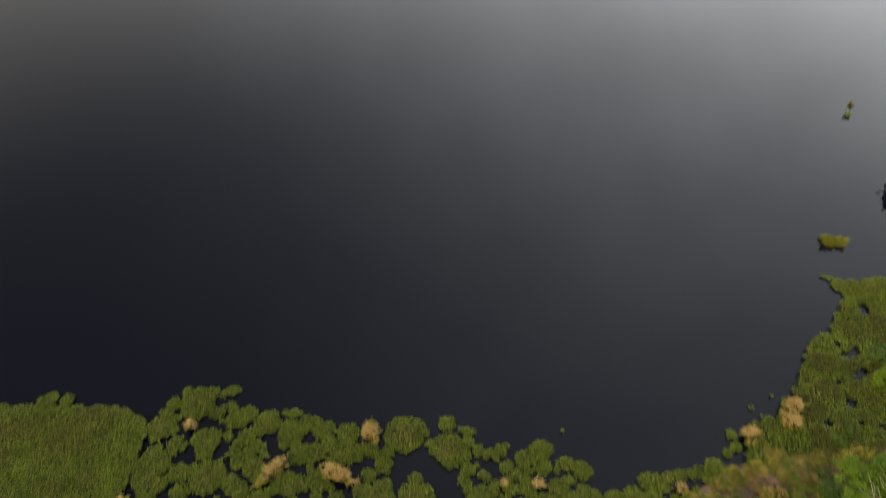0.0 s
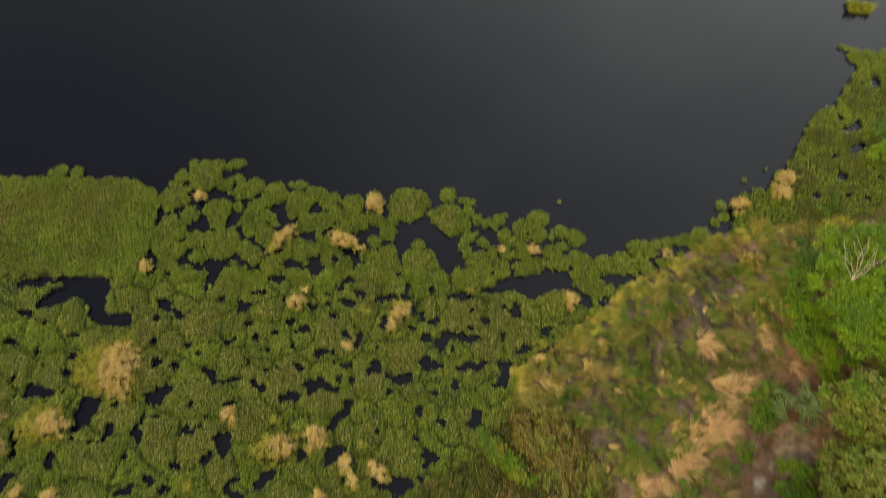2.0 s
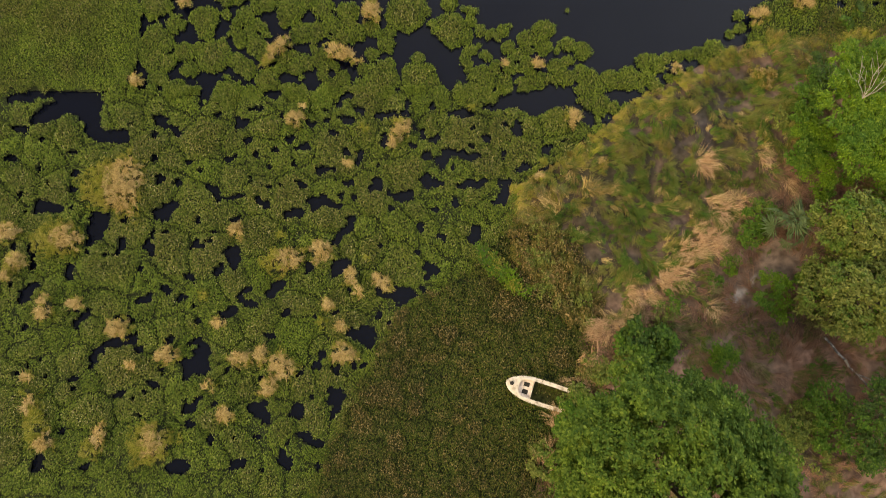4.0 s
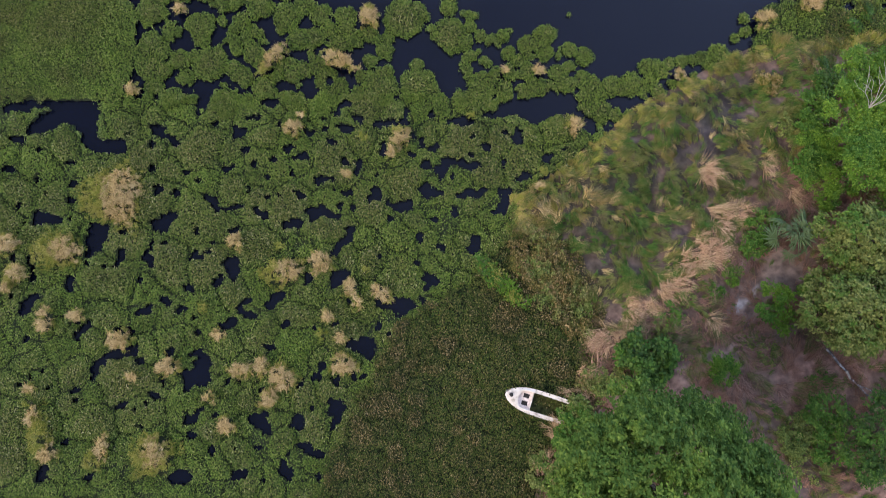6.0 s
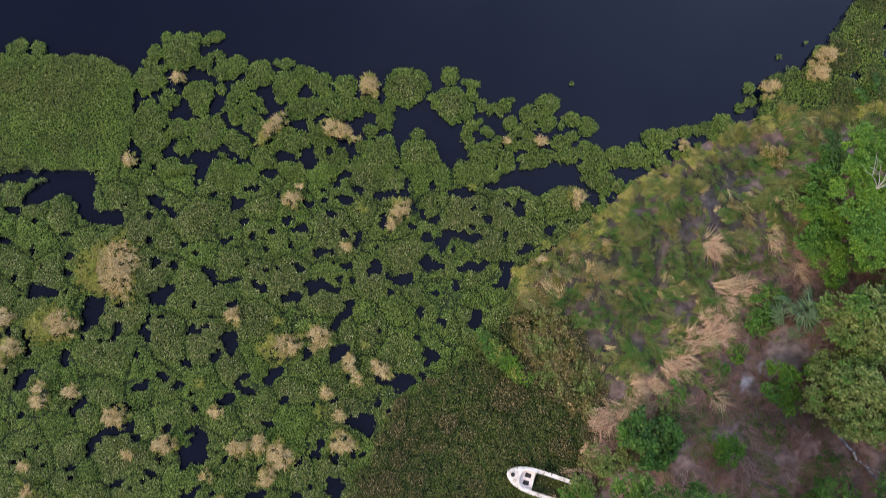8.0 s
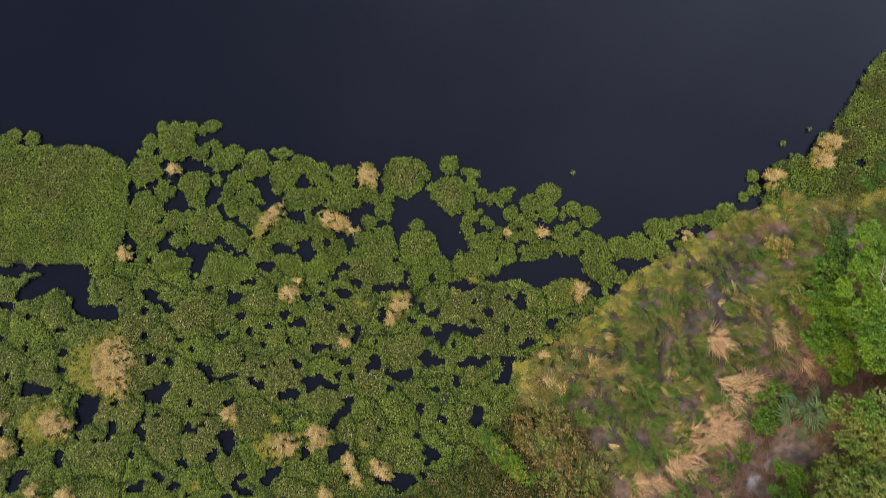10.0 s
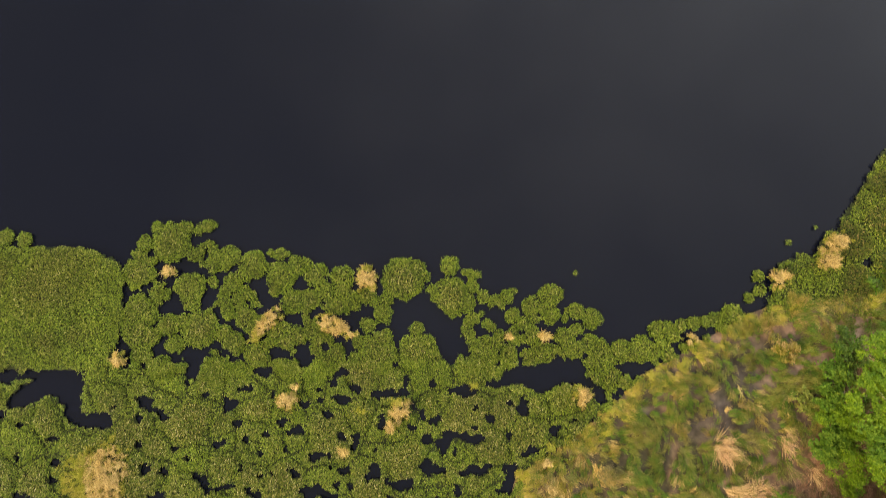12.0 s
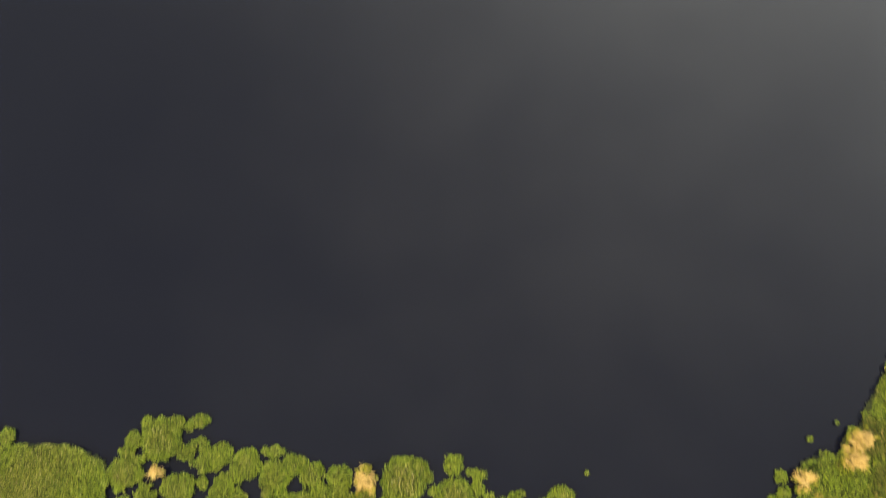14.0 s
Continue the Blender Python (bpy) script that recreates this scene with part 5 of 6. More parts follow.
YARD = [(6.1, 2.3), (6.0, 0.4), (6.1, -1.9), (5.4, -3.2), (4.2, -5.4), (3.6, -8), (20, -8), (20, 10), (17, 9), (14, 7.8), (12.5, 5.4), (11, 3.6), (9, 2.2), (6.6, 0.9)]


PATCHES = {"green": [], "sedge": [], "soil": []}


def patch(kind, x, y, r):
    PATCHES[kind].append((x, y, r))


def share(kind, x, y):
    """How far a place lies within the patches of a kind, 0 to 1, with ragged edges."""
    s = np.zeros(len(x))
    for px, py, r in PATCHES[kind]:
        s = np.maximum(s, np.clip(1.6 - 1.3 * np.hypot(x - px, y - py) / r + 0.35 * wobble(x, y, 0.5), 0, 1))
    return s


patch("green", 8.19, 6.44, 1.15)
patch("green", 7.23, 5.07, 0.77)
patch("green", 7.83, 3.35, 0.90)
patch("green", 9.15, 6.15, 0.64)
patch("green", 13.02, 11.28, 0.64)
patch("green", 13.90, 10.48, 0.77)
patch("green", 12.80, 12.05, 0.56)
patch("green", 11.40, 11.08, 0.56)
patch("green", 9.85, 10.17, 0.72)
patch("green", 7.17, 8.32, 0.72)
patch("green", 8.85, 9.39, 0.64)
patch("sedge", 4.46, 6.38, 0.77)
patch("sedge", 3.83, 5.35, 0.72)
patch("sedge", 6.54, 6.75, 0.72)
patch("sedge", 7.71, 5.88, 0.41)
patch("sedge", 4.23, 4.39, 0.46)
patch("sedge", 12.08, 9.62, 0.36)
patch("sedge", 12.56, 8.97, 0.36)
patch("sedge", 13.38, 12.73, 0.51)
patch("sedge", 14.85, 13.26, 0.51)
patch("sedge", 9.48, 10.80, 0.41)
patch("sedge", 5.62, 7.21, 0.46)
patch("soil", 6.28, 3.88, 0.45)
patch("soil", 6.89, 4.13, 0.25)
patch("soil", 5.39, 4.24, 0.56)
patch("soil", 10.06, 4.88, 0.7)
patch("soil", 11.82, 11.36, 0.41)
patch("soil", 12.11, 10.70, 0.50)
patch("soil", 12.47, 10.06, 0.56)
patch("soil", 11.29, 9.60, 0.56)
patch("soil", 10.87, 8.94, 0.68)
patch("soil", 10.50, 8.62, 0.56)
patch("soil", 15.03, 11.63, 0.74)
patch("soil", 5.03, 6.13, 0.47)
patch("soil", 5.96, 5.08, 0.41)
patch("soil", 15.6, 11.3, 0.7), patch("soil", 8.5, 2.7, 0.5), patch("green", 8.6, 3.7, 0.8), patch("green", 13.2, 10.6, 0.8), patch("sedge", 15.7, 12.8, 0.6), patch("green", 14.7, 11.6, 0.9), patch("green", 15.4, 12.2, 0.8), patch("green", 14.0, 11.9, 0.6), patch("green", 14.2, 9.6, 0.8)
chance = lambda x: rng.uniform(0, 1, len(x))
sward("bank_grass", HEADLAND, 2000, mat_grass, "tousled green grass covering the headland", 0.36, 1.0,
      lambda x, y: chance(x) < (0.46 + 0.9 * share("green", x, y) + 0.25 * wobble(x, y, 1.4)) * (1 - 0.9 * share("soil", x, y)) * (1 - 0.5 * share("sedge", x, y)))
sward("bank_sedge", HEADLAND, 800, mat_sedge, "yellow-green sedge through the bank grass", 0.42, 1.0,
      lambda x, y: chance(x) < (0.07 + 0.95 * share("sedge", x, y) + 0.12 * wobble(y, x, 1.6)) * (1 - 0.9 * share("soil", x, y)) * (1 - 0.7 * share("green", x, y)))
sward("rim_sedge", RIM, 2600, mat_rim, "yellowing sedge fringing the water's edge", 0.26)
sward("thatch", HEADLAND, 900, mat_thatch, "grey-brown dead thatch under the bank grass", 0.3, 1.2,
      lambda x, y: chance(x) < (0.45 + 0.35 * wobble(y, x, 1.1)) * (1 - 0.92 * share("soil", x, y)) * (1 - 0.6 * share("green", x, y)))
sward("dead_grass", HEADLAND, 260, mat_straw, "dead straw lying through the bank grass", 0.36, 1.1,
      lambda x, y: chance(x) < (0.15 + 0.5 * share("sedge", x, y) + 0.25 * wobble(x, y, 1.3)) * (1 - 0.7 * share("green", x, y)) * (1 - 0.6 * share("soil", x, y)))
sward("yard_thatch", YARD, 420, mat_thatch, "flattened grey-brown dead grass over bare soil", 0.4, 1.5, lambda x, y: (chance(x) < 0.4 + 0.6 * wobble(y, x, 1.7)) & (np.hypot(x - 12.6, y - 2.2) > 0.7))
sward("yard_litter", YARD, 560, mat_litter, "thin dead grass and twigs strewn over bare soil", 0.46, 1.4, lambda x, y: (chance(x) < (0.5 + 0.4 * wobble(x, y, 1.2)) * np.where(y < -2, 0.4, 1)) & (np.hypot(x - 12.6, y - 2.2) > 0.35), "litter", 14, 0.4)
sward("yard_grass", YARD, 600, mat_grass, "sparse green grass on bare soil", 0.3, 1.0, lambda x, y: chance(x) < 0.32 + 0.5 * wobble(x, y, 1.5))


DRIFT = [(6.2, 0.2), (8.2, 0.4), (10.6, 1.0), (11.6, 3.2), (13.2, 4.6), (13.4, 6.2), (14.8, 7.2), (13.6, 8.6), (10.8, 7.8), (10.6, 5.6), (9.2, 4.0), (7.6, 2.6), (6.3, 1.5)]
sward("drift_grass", DRIFT, 420, mat_grass, "green grass growing through drifted straw", 0.36, 1.0, lambda x, y: chance(x) < 0.35 + 0.5 * wobble(y, x, 0.8))
sward("straw_drift", DRIFT, 80, mat_straw, "loose pinkish straw drifted along the bank", 0.4, 1.3, lambda x, y: chance(x) < 0.35 + 0.5 * wobble(x, y, 0.9), "dry grass", 8, 0.7)


def ground_at(x, y):
    return float(land_height(np.array([x]), np.array([y]))[0])


def fan(x, y, a, b, turn, length=0.8, label="dry straw clump flattened on the grassy bank", mat=None):
    """A clump of long dead grass, combed one way."""
    locks = int(22 * 3.14 * a * b) + 9
    q, t = np.sqrt(rng.uniform(0, 1, locks)), rng.uniform(0, 6.28, locks)
    c, s = math.cos(radians(turn)), math.sin(radians(turn))
    u, v = a * q * np.cos(t), b * q * np.sin(t)
    way, reach, rise = radians(turn) + v / b * 0.6 + rng.normal(0, 0.55, locks), rng.uniform(0.3, 1.1, locks), rng.uniform(0.05, 0.5, locks)
    k = np.repeat(np.arange(locks), 12)
    n = len(k)
    px, py = (u * c - v * s)[k] + rng.normal(0, 0.04, n), (u * s + v * c)[k] + rng.normal(0, 0.04, n)
    ln = 0.85 * length * reach[k] * rng.uniform(0.6, 1.1, n)
    dims = np.stack([ln, rng.uniform(0.007, 0.015, n), ln * rise[k]], -1)
    yaw = way[k] + rng.normal(0, 0.2, n)
    ob = thing("straw_clump", label, "dry grass", "straw clumps on the bank", (x, y, max(ground_at(x, y), 0.2)))
    tagged(part_of("straw", strew("straw", BLADE, BLADE_F, np.stack([px, py, 0.05 + 0.2 * rng.uniform(0, 1, n)], -1), yaw, rng.normal(0, 0.12, n), dims, mat or mat_reed), ob), kind="stuff")


# ---- trees and shrubs ----
def tube(bm, pts, radii, sides=7):
    rings = []
    for k, p in enumerate(pts):
        d = (Vector(pts[min(k + 1, len(pts) - 1)]) - Vector(pts[max(k - 1, 0)])).normalized()
        side = d.cross(Vector((0.31, 0.95, 0.1))).normalized()
        up = d.cross(side)
        rings.append([bm.verts.new(Vector(p) + radii[k] * (math.cos(6.2832 * j / sides) * side + math.sin(6.2832 * j / sides) * up)) for j in range(sides)])
    for one, two in zip(rings, rings[1:]):
        for j in range(sides):
            bm.faces.new((one[j], one[(j + 1) % sides], two[(j + 1) % sides], two[j]))
    bm.faces.new(rings[0][::-1])
    bm.faces.new(rings[-1])


def limb(pts, r0, r1, sides=7):
    bm = bmesh.new()
    tube(bm, pts, [r0 + (r1 - r0) * k / (len(pts) - 1) for k in range(len(pts))], sides)
    return bm


def crown_leaves(rx, ry, rz, clumps, per, leaf, mat, clump_size, low=-0.35, lobes=11, slim=0.8, seed=1, core=0.78, ragged=0.0):
    """Leaves in clumps over a dome of several uneven lobes, centred on its middle."""
    rng = np.random.default_rng(seed)
    a, h = 2.4 * np.arange(lobes) + rng.uniform(-0.3, 0.3, lobes), np.linspace(low, 0.85, lobes)
    q = np.sqrt(1 - h * h) * rng.uniform(0.55 - 0.1 * ragged, 0.75 + 0.25 * ragged, lobes)
    lobe = np.stack([q * np.cos(a), q * np.sin(a), h * 0.6], -1)
    wide = rng.uniform(0.22, 0.42, lobes)
    lobe[0], wide[0] = (0, 0, 0.12), core
    k = rng.choice(lobes, clumps, p=wide ** 2 / np.sum(wide ** 2))
    way = rng.normal(0, 1, (clumps, 3)) + lobe[k] * 1.2 + (0, 0, 0.5)
    way /= np.linalg.norm(way, axis=1)[:, None]
    at = (lobe[k] + way * (wide[k] * rng.uniform(0.75, 1.05, clumps))[:, None]) * (rx, ry, rz)
    # each clump is a handful of leafy shoots, and each shoot a whorl of leaves round its tip
    shoots = max(per // 8, 3)
    k = np.repeat(np.arange(clumps), shoots)
    off = rng.normal(0, 1, (len(k), 3))
    off *= (rng.uniform(0.25, 1, len(k)) ** 0.5 / np.linalg.norm(off, axis=1))[:, None] * (clump_size * rng.uniform(0.6, 1.2, clumps))[k, None]
    off[:, 2] *= 0.7
    young = np.clip(rng.normal(0.12, 0.22, len(k)) + 0.35 * (rng.uniform(0, 1, clumps) > 0.8)[k], 0, 1)
    tip, out = at[k] + off, np.arctan2(way[k, 1], way[k, 0])
    j = np.repeat(np.arange(len(k)), 8)
    n = len(j)
    s = leaf * rng.uniform(0.6, 1.35, n) * rng.uniform(0.75, 1.2, len(k))[j]
    yaw = np.tile(np.arange(8) * 0.785, len(k)) + rng.uniform(0, 6.28, len(k))[j] + rng.normal(0, 0.25, n)
    droop = 0.15 - 0.55 * np.cos(yaw - out[j]) * np.sqrt(np.clip(1 - way[k[j], 2] ** 2, 0, 1))
    return strew("crown", SLIP, SLIP_F, tip[j] + rng.normal(0, 0.25 * leaf, (n, 3)), yaw, droop + rng.normal(0, 0.3, n), np.stack([s, s * slim, s], -1), mat, young[j])


def tree(x, y, height, rx, ry, rz, mat, label, clumps=260, per=70, leaf=0.2, clump_size=0.55, lean=(0, 0), name="tree", lobes=11, slim=0.8, core=0.78, ragged=0.0):
    z0 = ground_at(x, y)
    ob = thing(name, label, "tree", at=(x, y, z0 - 0.05))
    mid = height - rz
    bend = Vector((lean[0], lean[1], 0))
    r = 0.028 * height
    top = Vector((0.0, 0.0, mid)) + bend
    part("trunk", limb([(0, 0, 0), Vector((0.05, 0.04, mid * 0.4)) + bend * 0.3, top], r, r * 0.6, 9), mat_bark, ob, "rough brown trunk")
    for k in range(7):
        a = 0.9 * k + rng.uniform(-0.3, 0.3)
        reach = Vector((rx * 0.75 * math.cos(a), ry * 0.75 * math.sin(a), rz * rng.uniform(0.05, 0.6)))
        start = Vector((0.05, 0.04, mid * 0.4)) + bend * 0.3 if k % 2 else top
        part("limb", limb([start, start * 0.4 + (top + reach) * 0.6 + Vector((0, 0, 0.2)), top + reach], r * 0.5, r * 0.1, 6), mat_bark, ob)
    crown = part_of("crown", crown_leaves(rx, ry, rz, clumps, per, leaf, mat, clump_size, lobes=lobes, slim=slim, seed=int(x * 100), core=core, ragged=ragged), ob)
    crown.location = top
    return ob


def shrub(x, y, r, height, mat, label, leaf=0.12, clumps=0, per=45, squash=1.0, slim=0.8):
    z0 = max(ground_at(x, y), 0.08)
    ob = thing("shrub", label, "shrub", at=(x, y, z0 - 0.03))
    rz = height * 0.55
    for k in range(5):
        a = 1.257 * k + rng.uniform(-0.4, 0.4)
        tip = (r * 0.6 * math.cos(a), r * 0.6 * math.sin(a), height * rng.uniform(0.55, 0.8))
        part("stem", limb([(0.04 * math.cos(a), 0.04 * math.sin(a), 0), (tip[0] * 0.4, tip[1] * 0.4, tip[2] * 0.6), tip], 0.03, 0.008, 5), mat_bark, ob)
    me = crown_leaves(r, r * squash, rz, clumps or int(26 + 34 * r * r), per, leaf, mat, 0.16 + 0.1 * r, -0.2, 10, slim, int(x * 100 + 7 * (y + 20)), 0.5, 1.0)
    part_of("crown", me, ob).location = (0, 0, height - rz)
    return ob


tree(7.3, -4.2, 9.0, 3.42, 3.75, 3.5, mat_tree, "leafy green tree with lighter tips on the lake bank", 1600, 88, 0.11, 0.32, lobes=34, slim=0.6, core=0.84, ragged=0.0)
tree(18.7, 9.35, 3.1, 3.25, 3.25, 1.0, mat_lime, "bright lime-green young tree with feathery leaves", 1050, 88, 0.105, 0.3, lobes=34, slim=0.5, core=0.85, ragged=0.7)
tree(36.4, 36.5, 7.8, 2.9, 3.1, 3.0, mat_dark, "dark tree standing at the water's edge", 200, 88, 0.22, 0.6)
tree(16.3, 4.7, 3.4, 1.6, 1.5, 1.4, mat_olive, "small olive-leaved tree over bare soil", 150, 80, 0.13, 0.32, slim=0.6)
tree(16.25, 2.05, 3.6, 2.5, 1.9, 1.7, mat_olive, "spreading olive-leaved small tree", 260, 80, 0.13, 0.32, slim=0.6)
shrub(8.4, -0.15, 1.0, 1.2, mat_dark, "dense dark-green broad-leaved shrub beside a straw clump", 0.15, 120, 40)
shrub(11.4, -0.35, 0.62, 0.9, mat_lime, "bright green bush on bare soil", 0.1, 60, 50, 1.0, 0.35)
shrub(15.1, 7.9, 0.65, 1.1, mat_green, "green shrub with small round leaves", 0.08, 60, 70)
shrub(15.75, 8.9, 0.75, 1.0, mat_lime, "green leafy bush on the bank", 0.08, 80, 90, 1.0, 0.5)
shrub(15.4, 9.8, 0.6, 0.9, mat_green, "green scrub at a young tree's edge", 0.08, 44, 60)
shrub(15.5, 10.7, 0.65, 0.8, mat_green, "green scrub at a young tree's edge", 0.08, 40, 60)
shrub(16.3, 11.6, 0.8, 0.9, mat_dark, "dark green scrub at a young tree's edge", 0.08, 50, 60)
shrub(14.4, 9.7, 0.4, 0.5, mat_herb, "dull green scrub in the grass", 0.07, 20, 50)
shrub(16.0, 7.5, 1.0, 1.4, mat_lime, "light green fine-leaved bush", 0.08, 90, 110, 1.0, 0.4)
shrub(13.2, 5.6, 0.6, 0.8, mat_green, "bright green herb clump beside a palmetto", 0.07, 40, 50)
shrub(12.9, 4.7, 0.7, 0.7, mat_green, "bright green herb clump beside a palmetto", 0.07, 44, 50)
shrub(12.0, 3.6, 0.45, 0.45, mat_lime, "small bright green herb on bare soil", 0.07)
shrub(14.0, 2.3, 1.0, 1.2, mat_lime, "fresh green bush under an olive-leaved tree", 0.07, 60, 80)
shrub(13.9, 11.7, 0.5, 0.7, mat_sedge, "pale yellow-green bush in the grass", 0.08)
shrub(14.3, -2.9, 0.9, 0.9, mat_herb, "green bush spreading over reddish soil", 0.075, 70, 60)
shrub(15.2, -2.9, 0.9, 1.1, mat_green, "green bush spreading over reddish soil", 0.075, 70, 70)
shrub(14.6, -3.7, 0.9, 0.9, mat_herb, "green bush spreading over reddish soil", 0.075, 60, 60)
shrub(15.0, -1.9, 0.75, 1.6, mat_green, "light green sapling above a bush", 0.07, 45, 60)
shrub(17.3, -3.1, 1.9, 2.2, mat_dark, "large dark-green bush on the bank", 0.085, 150, 80)
shrub(18.4, 4.0, 1.6, 2.2, mat_olive, "olive-leaved bush beside a small tree", 0.08, 110, 80)
shrub(18.9, 1.0, 1.2, 1.8, mat_green, "green bush behind a fallen branch", 0.08, 90, 80)
shrub(15.5, -0.85, 0.5, 0.3, mat_green, "low green weed on reddish soil", 0.06)
shrub(13.5, 0.25, 0.45, 0.3, mat_olive, "faded low weed on bare soil", 0.06)
shrub(5.5, -2.7, 0.8, 0.9, mat_green, "trailing green plant over a boat's stern", 0.08, 60, 60)
shrub(5.7, -2.15, 0.5, 0.8, mat_olive, "olive weeds crowding a boat's stern", 0.07, 40, 50)
shrub(6.3, -0.7, 0.55, 0.5, mat_olive, "olive weeds between a boat and a straw clump", 0.075, 24, 48)
shrub(6.7, -1.2, 0.6, 0.6, mat_herb, "dull green weeds between a boat and a tree", 0.075, 28, 48)
shrub(6.1, -1.3, 0.5, 0.45, mat_rust, "browning weeds beside a boat's stern", 0.07, 22, 48)
shrub(7.3, -0.9, 0.6, 0.6, mat_olive, "olive weeds under a tree's edge", 0.075, 26, 48)
shrub(5.3, -3.6, 0.9, 0.9, mat_green, "green plant at the marsh edge under a tree", 0.08, 60, 60)
shrub(4.4, -4.6, 0.8, 0.7, mat_olive, "olive marsh herb under a tree", 0.08, 50, 60)
shrub(22.0, 18.95, 0.7, 0.8, mat_dark, "low dark bush standing in for a black spot among floating plants", 0.1, 40, 40)
shrub(21.6, 17.5, 0.7, 0.9, mat_lime, "bright green bush among floating plants", 0.09, 50, 50)
# two small dark bushes added in place of black gaps in the mat
shrub(18.4, 14.95, 0.32, 0.35, mat_dark, "low dark bush standing in for a black spot among floating plants", 0.09, 14, 32)
shrub(17.95, 14.4, 0.3, 0.35, mat_dark, "low dark bush standing in for a black spot among floating plants", 0.09, 12, 32)
shrub(5.65, -1.95, 0.42, 0.8, mat_herb, "dull green weeds over a boat's stern", 0.07, 30, 48)
shrub(5.35, -2.8, 0.4, 0.75, mat_herb, "dull green weeds over a boat's stern", 0.07, 28, 48)
shrub(9.05, 0.95, 0.5, 0.4, mat_herb, "dull green weeds in flattened straw", 0.065, 22, 40)
shrub(9.5, 1.75, 0.5, 0.4, mat_green, "green weeds in flattened straw", 0.065, 22, 40)
shrub(10.0, 2.6, 0.45, 0.4, mat_herb, "dull green weeds in flattened straw", 0.065, 20, 40)
shrub(11.3, 2.6, 0.4, 0.35, mat_green, "green weeds beside a soil path", 0.065, 16, 40)
shrub(9.6, 0.1, 0.5, 0.4, mat_olive, "olive weeds on bare soil", 0.065, 18, 40)
shrub(12.6, 0.6, 0.45, 0.35, mat_herb, "dull green weeds on bare soil", 0.065, 14, 40)
# broad-leaved herbs between marsh and bank
for k in range(30):
    hx, hy = rng.uniform(3.0, 6.2), rng.uniform(-0.9, 4.4)
    if 5.2 - 0.75 * hx < hy < 7.0 - 0.55 * hx:
        shrub(hx, hy, rng.uniform(0.3, 0.55), rng.uniform(0.3, 0.45), (mat_herb, mat_rust, mat_brown)[k % 3], "low broad-leaved marsh herb", 0.08, 20, 40)

for k in range(80):
    hx, hy = rng.uniform(2.4, 6.0), rng.uniform(1.4, 5.3)
    if 6.6 - 1.0 * hx < hy and math.hypot((hx - 4.00) / 1.5, (hy - 3.88 + 0.3) / 1.6) < 1:
        shrub(hx, hy, rng.uniform(0.22, 0.4), rng.uniform(0.4, 0.55), (mat_brown, mat_brown, mat_rust)[k % 3], "browning broad-leaved marsh herb", 0.065, 14, 32)

# straw on the bank
fan(7.3, 0.95, 1.0, 0.5, 200, 0.9)
fan(6.9, 0.55, 0.7, 0.35, 190, 0.9)
fan(8.3, 1.35, 0.6, 0.22, 188, 0.8)
fan(7.9, 2.25, 0.22, 0.32, -5, 0.9)
fan(8.6, 2.05, 0.3, 0.2, -20, 0.8)
fan(9.4, 3.0, 0.45, 0.35, -20, 0.9)
fan(9.3, 2.5, 0.5, 0.15, -25, 0.7)
fan(10.2, 4.0, 0.4, 0.35, 5, 1.0)
fan(11.0, 4.3, 0.6, 0.3, 15, 0.9)
fan(10.7, 4.8, 0.35, 0.25, 20, 0.7)
fan(9.9, 3.3, 0.4, 0.2, 10, 0.8)
fan(11.4, 6.1, 0.3, 0.28, -18, 1.3)
fan(12.4, 6.1, 0.4, 0.2, 20, 0.8)
fan(11.5, 5.35, 0.25, 0.25, -35, 1.0)
fan(11.05, 7.75, 0.3, 0.4, -15, 1.1)
fan(11.0, 7.9, 0.2, 0.3, -30, 0.8)
fan(13.6, 8.2, 0.22, 0.25, -30, 1.1)
fan(14.6, 6.9, 0.2, 0.15, -55, 0.8)
fan(11.1, 1.5, 0.4, 0.15, -40, 0.8)
fan(10.15, 3.74, 0.60, 0.30, 15, 0.9)
fan(10.93, 4.05, 0.50, 0.25, 5, 0.8)
fan(9.55, 2.84, 0.50, 0.28, -10, 0.9)
fan(8.37, 2.04, 0.50, 0.25, 185, 0.8)
fan(11.27, 4.64, 0.35, 0.22, -25, 0.9)
fan(11.96, 5.65, 0.40, 0.22, -20, 0.9)
fan(11.9, 0.95, 0.5, 0.3, -15, 0.8, "grey-brown dead grass lying on bare soil", mat_litter)
fan(12.5, 0.3, 0.6, 0.3, -25, 0.7, "grey-brown dead grass lying on bare soil", mat_litter)
fan(13.0, 1.3, 0.4, 0.3, 10, 0.7, "grey-brown dead grass lying on bare soil", mat_litter)
fan(12.9, -0.8, 0.5, 0.3, -40, 0.7, "grey-brown dead grass lying on bare soil", mat_thatch)
fan(9.9, 0.7, 0.4, 0.25, -30, 0.7, "grey-brown dead grass lying on bare soil", mat_thatch)
fan(4.9, -3.3, 0.7, 0.25, 110, 0.8, "dead reeds lying at the marsh edge")
fan(4.3, -4.6, 0.6, 0.25, 75, 0.8, "dead reeds lying at the marsh edge")
fan(5.9, -1.6, 0.6, 0.3, 170, 0.7, "dead reeds lying beside the boat")
fan(6.0, -0.6, 0.4, 0.2, 20, 0.6, "dead reeds lying beside the boat")

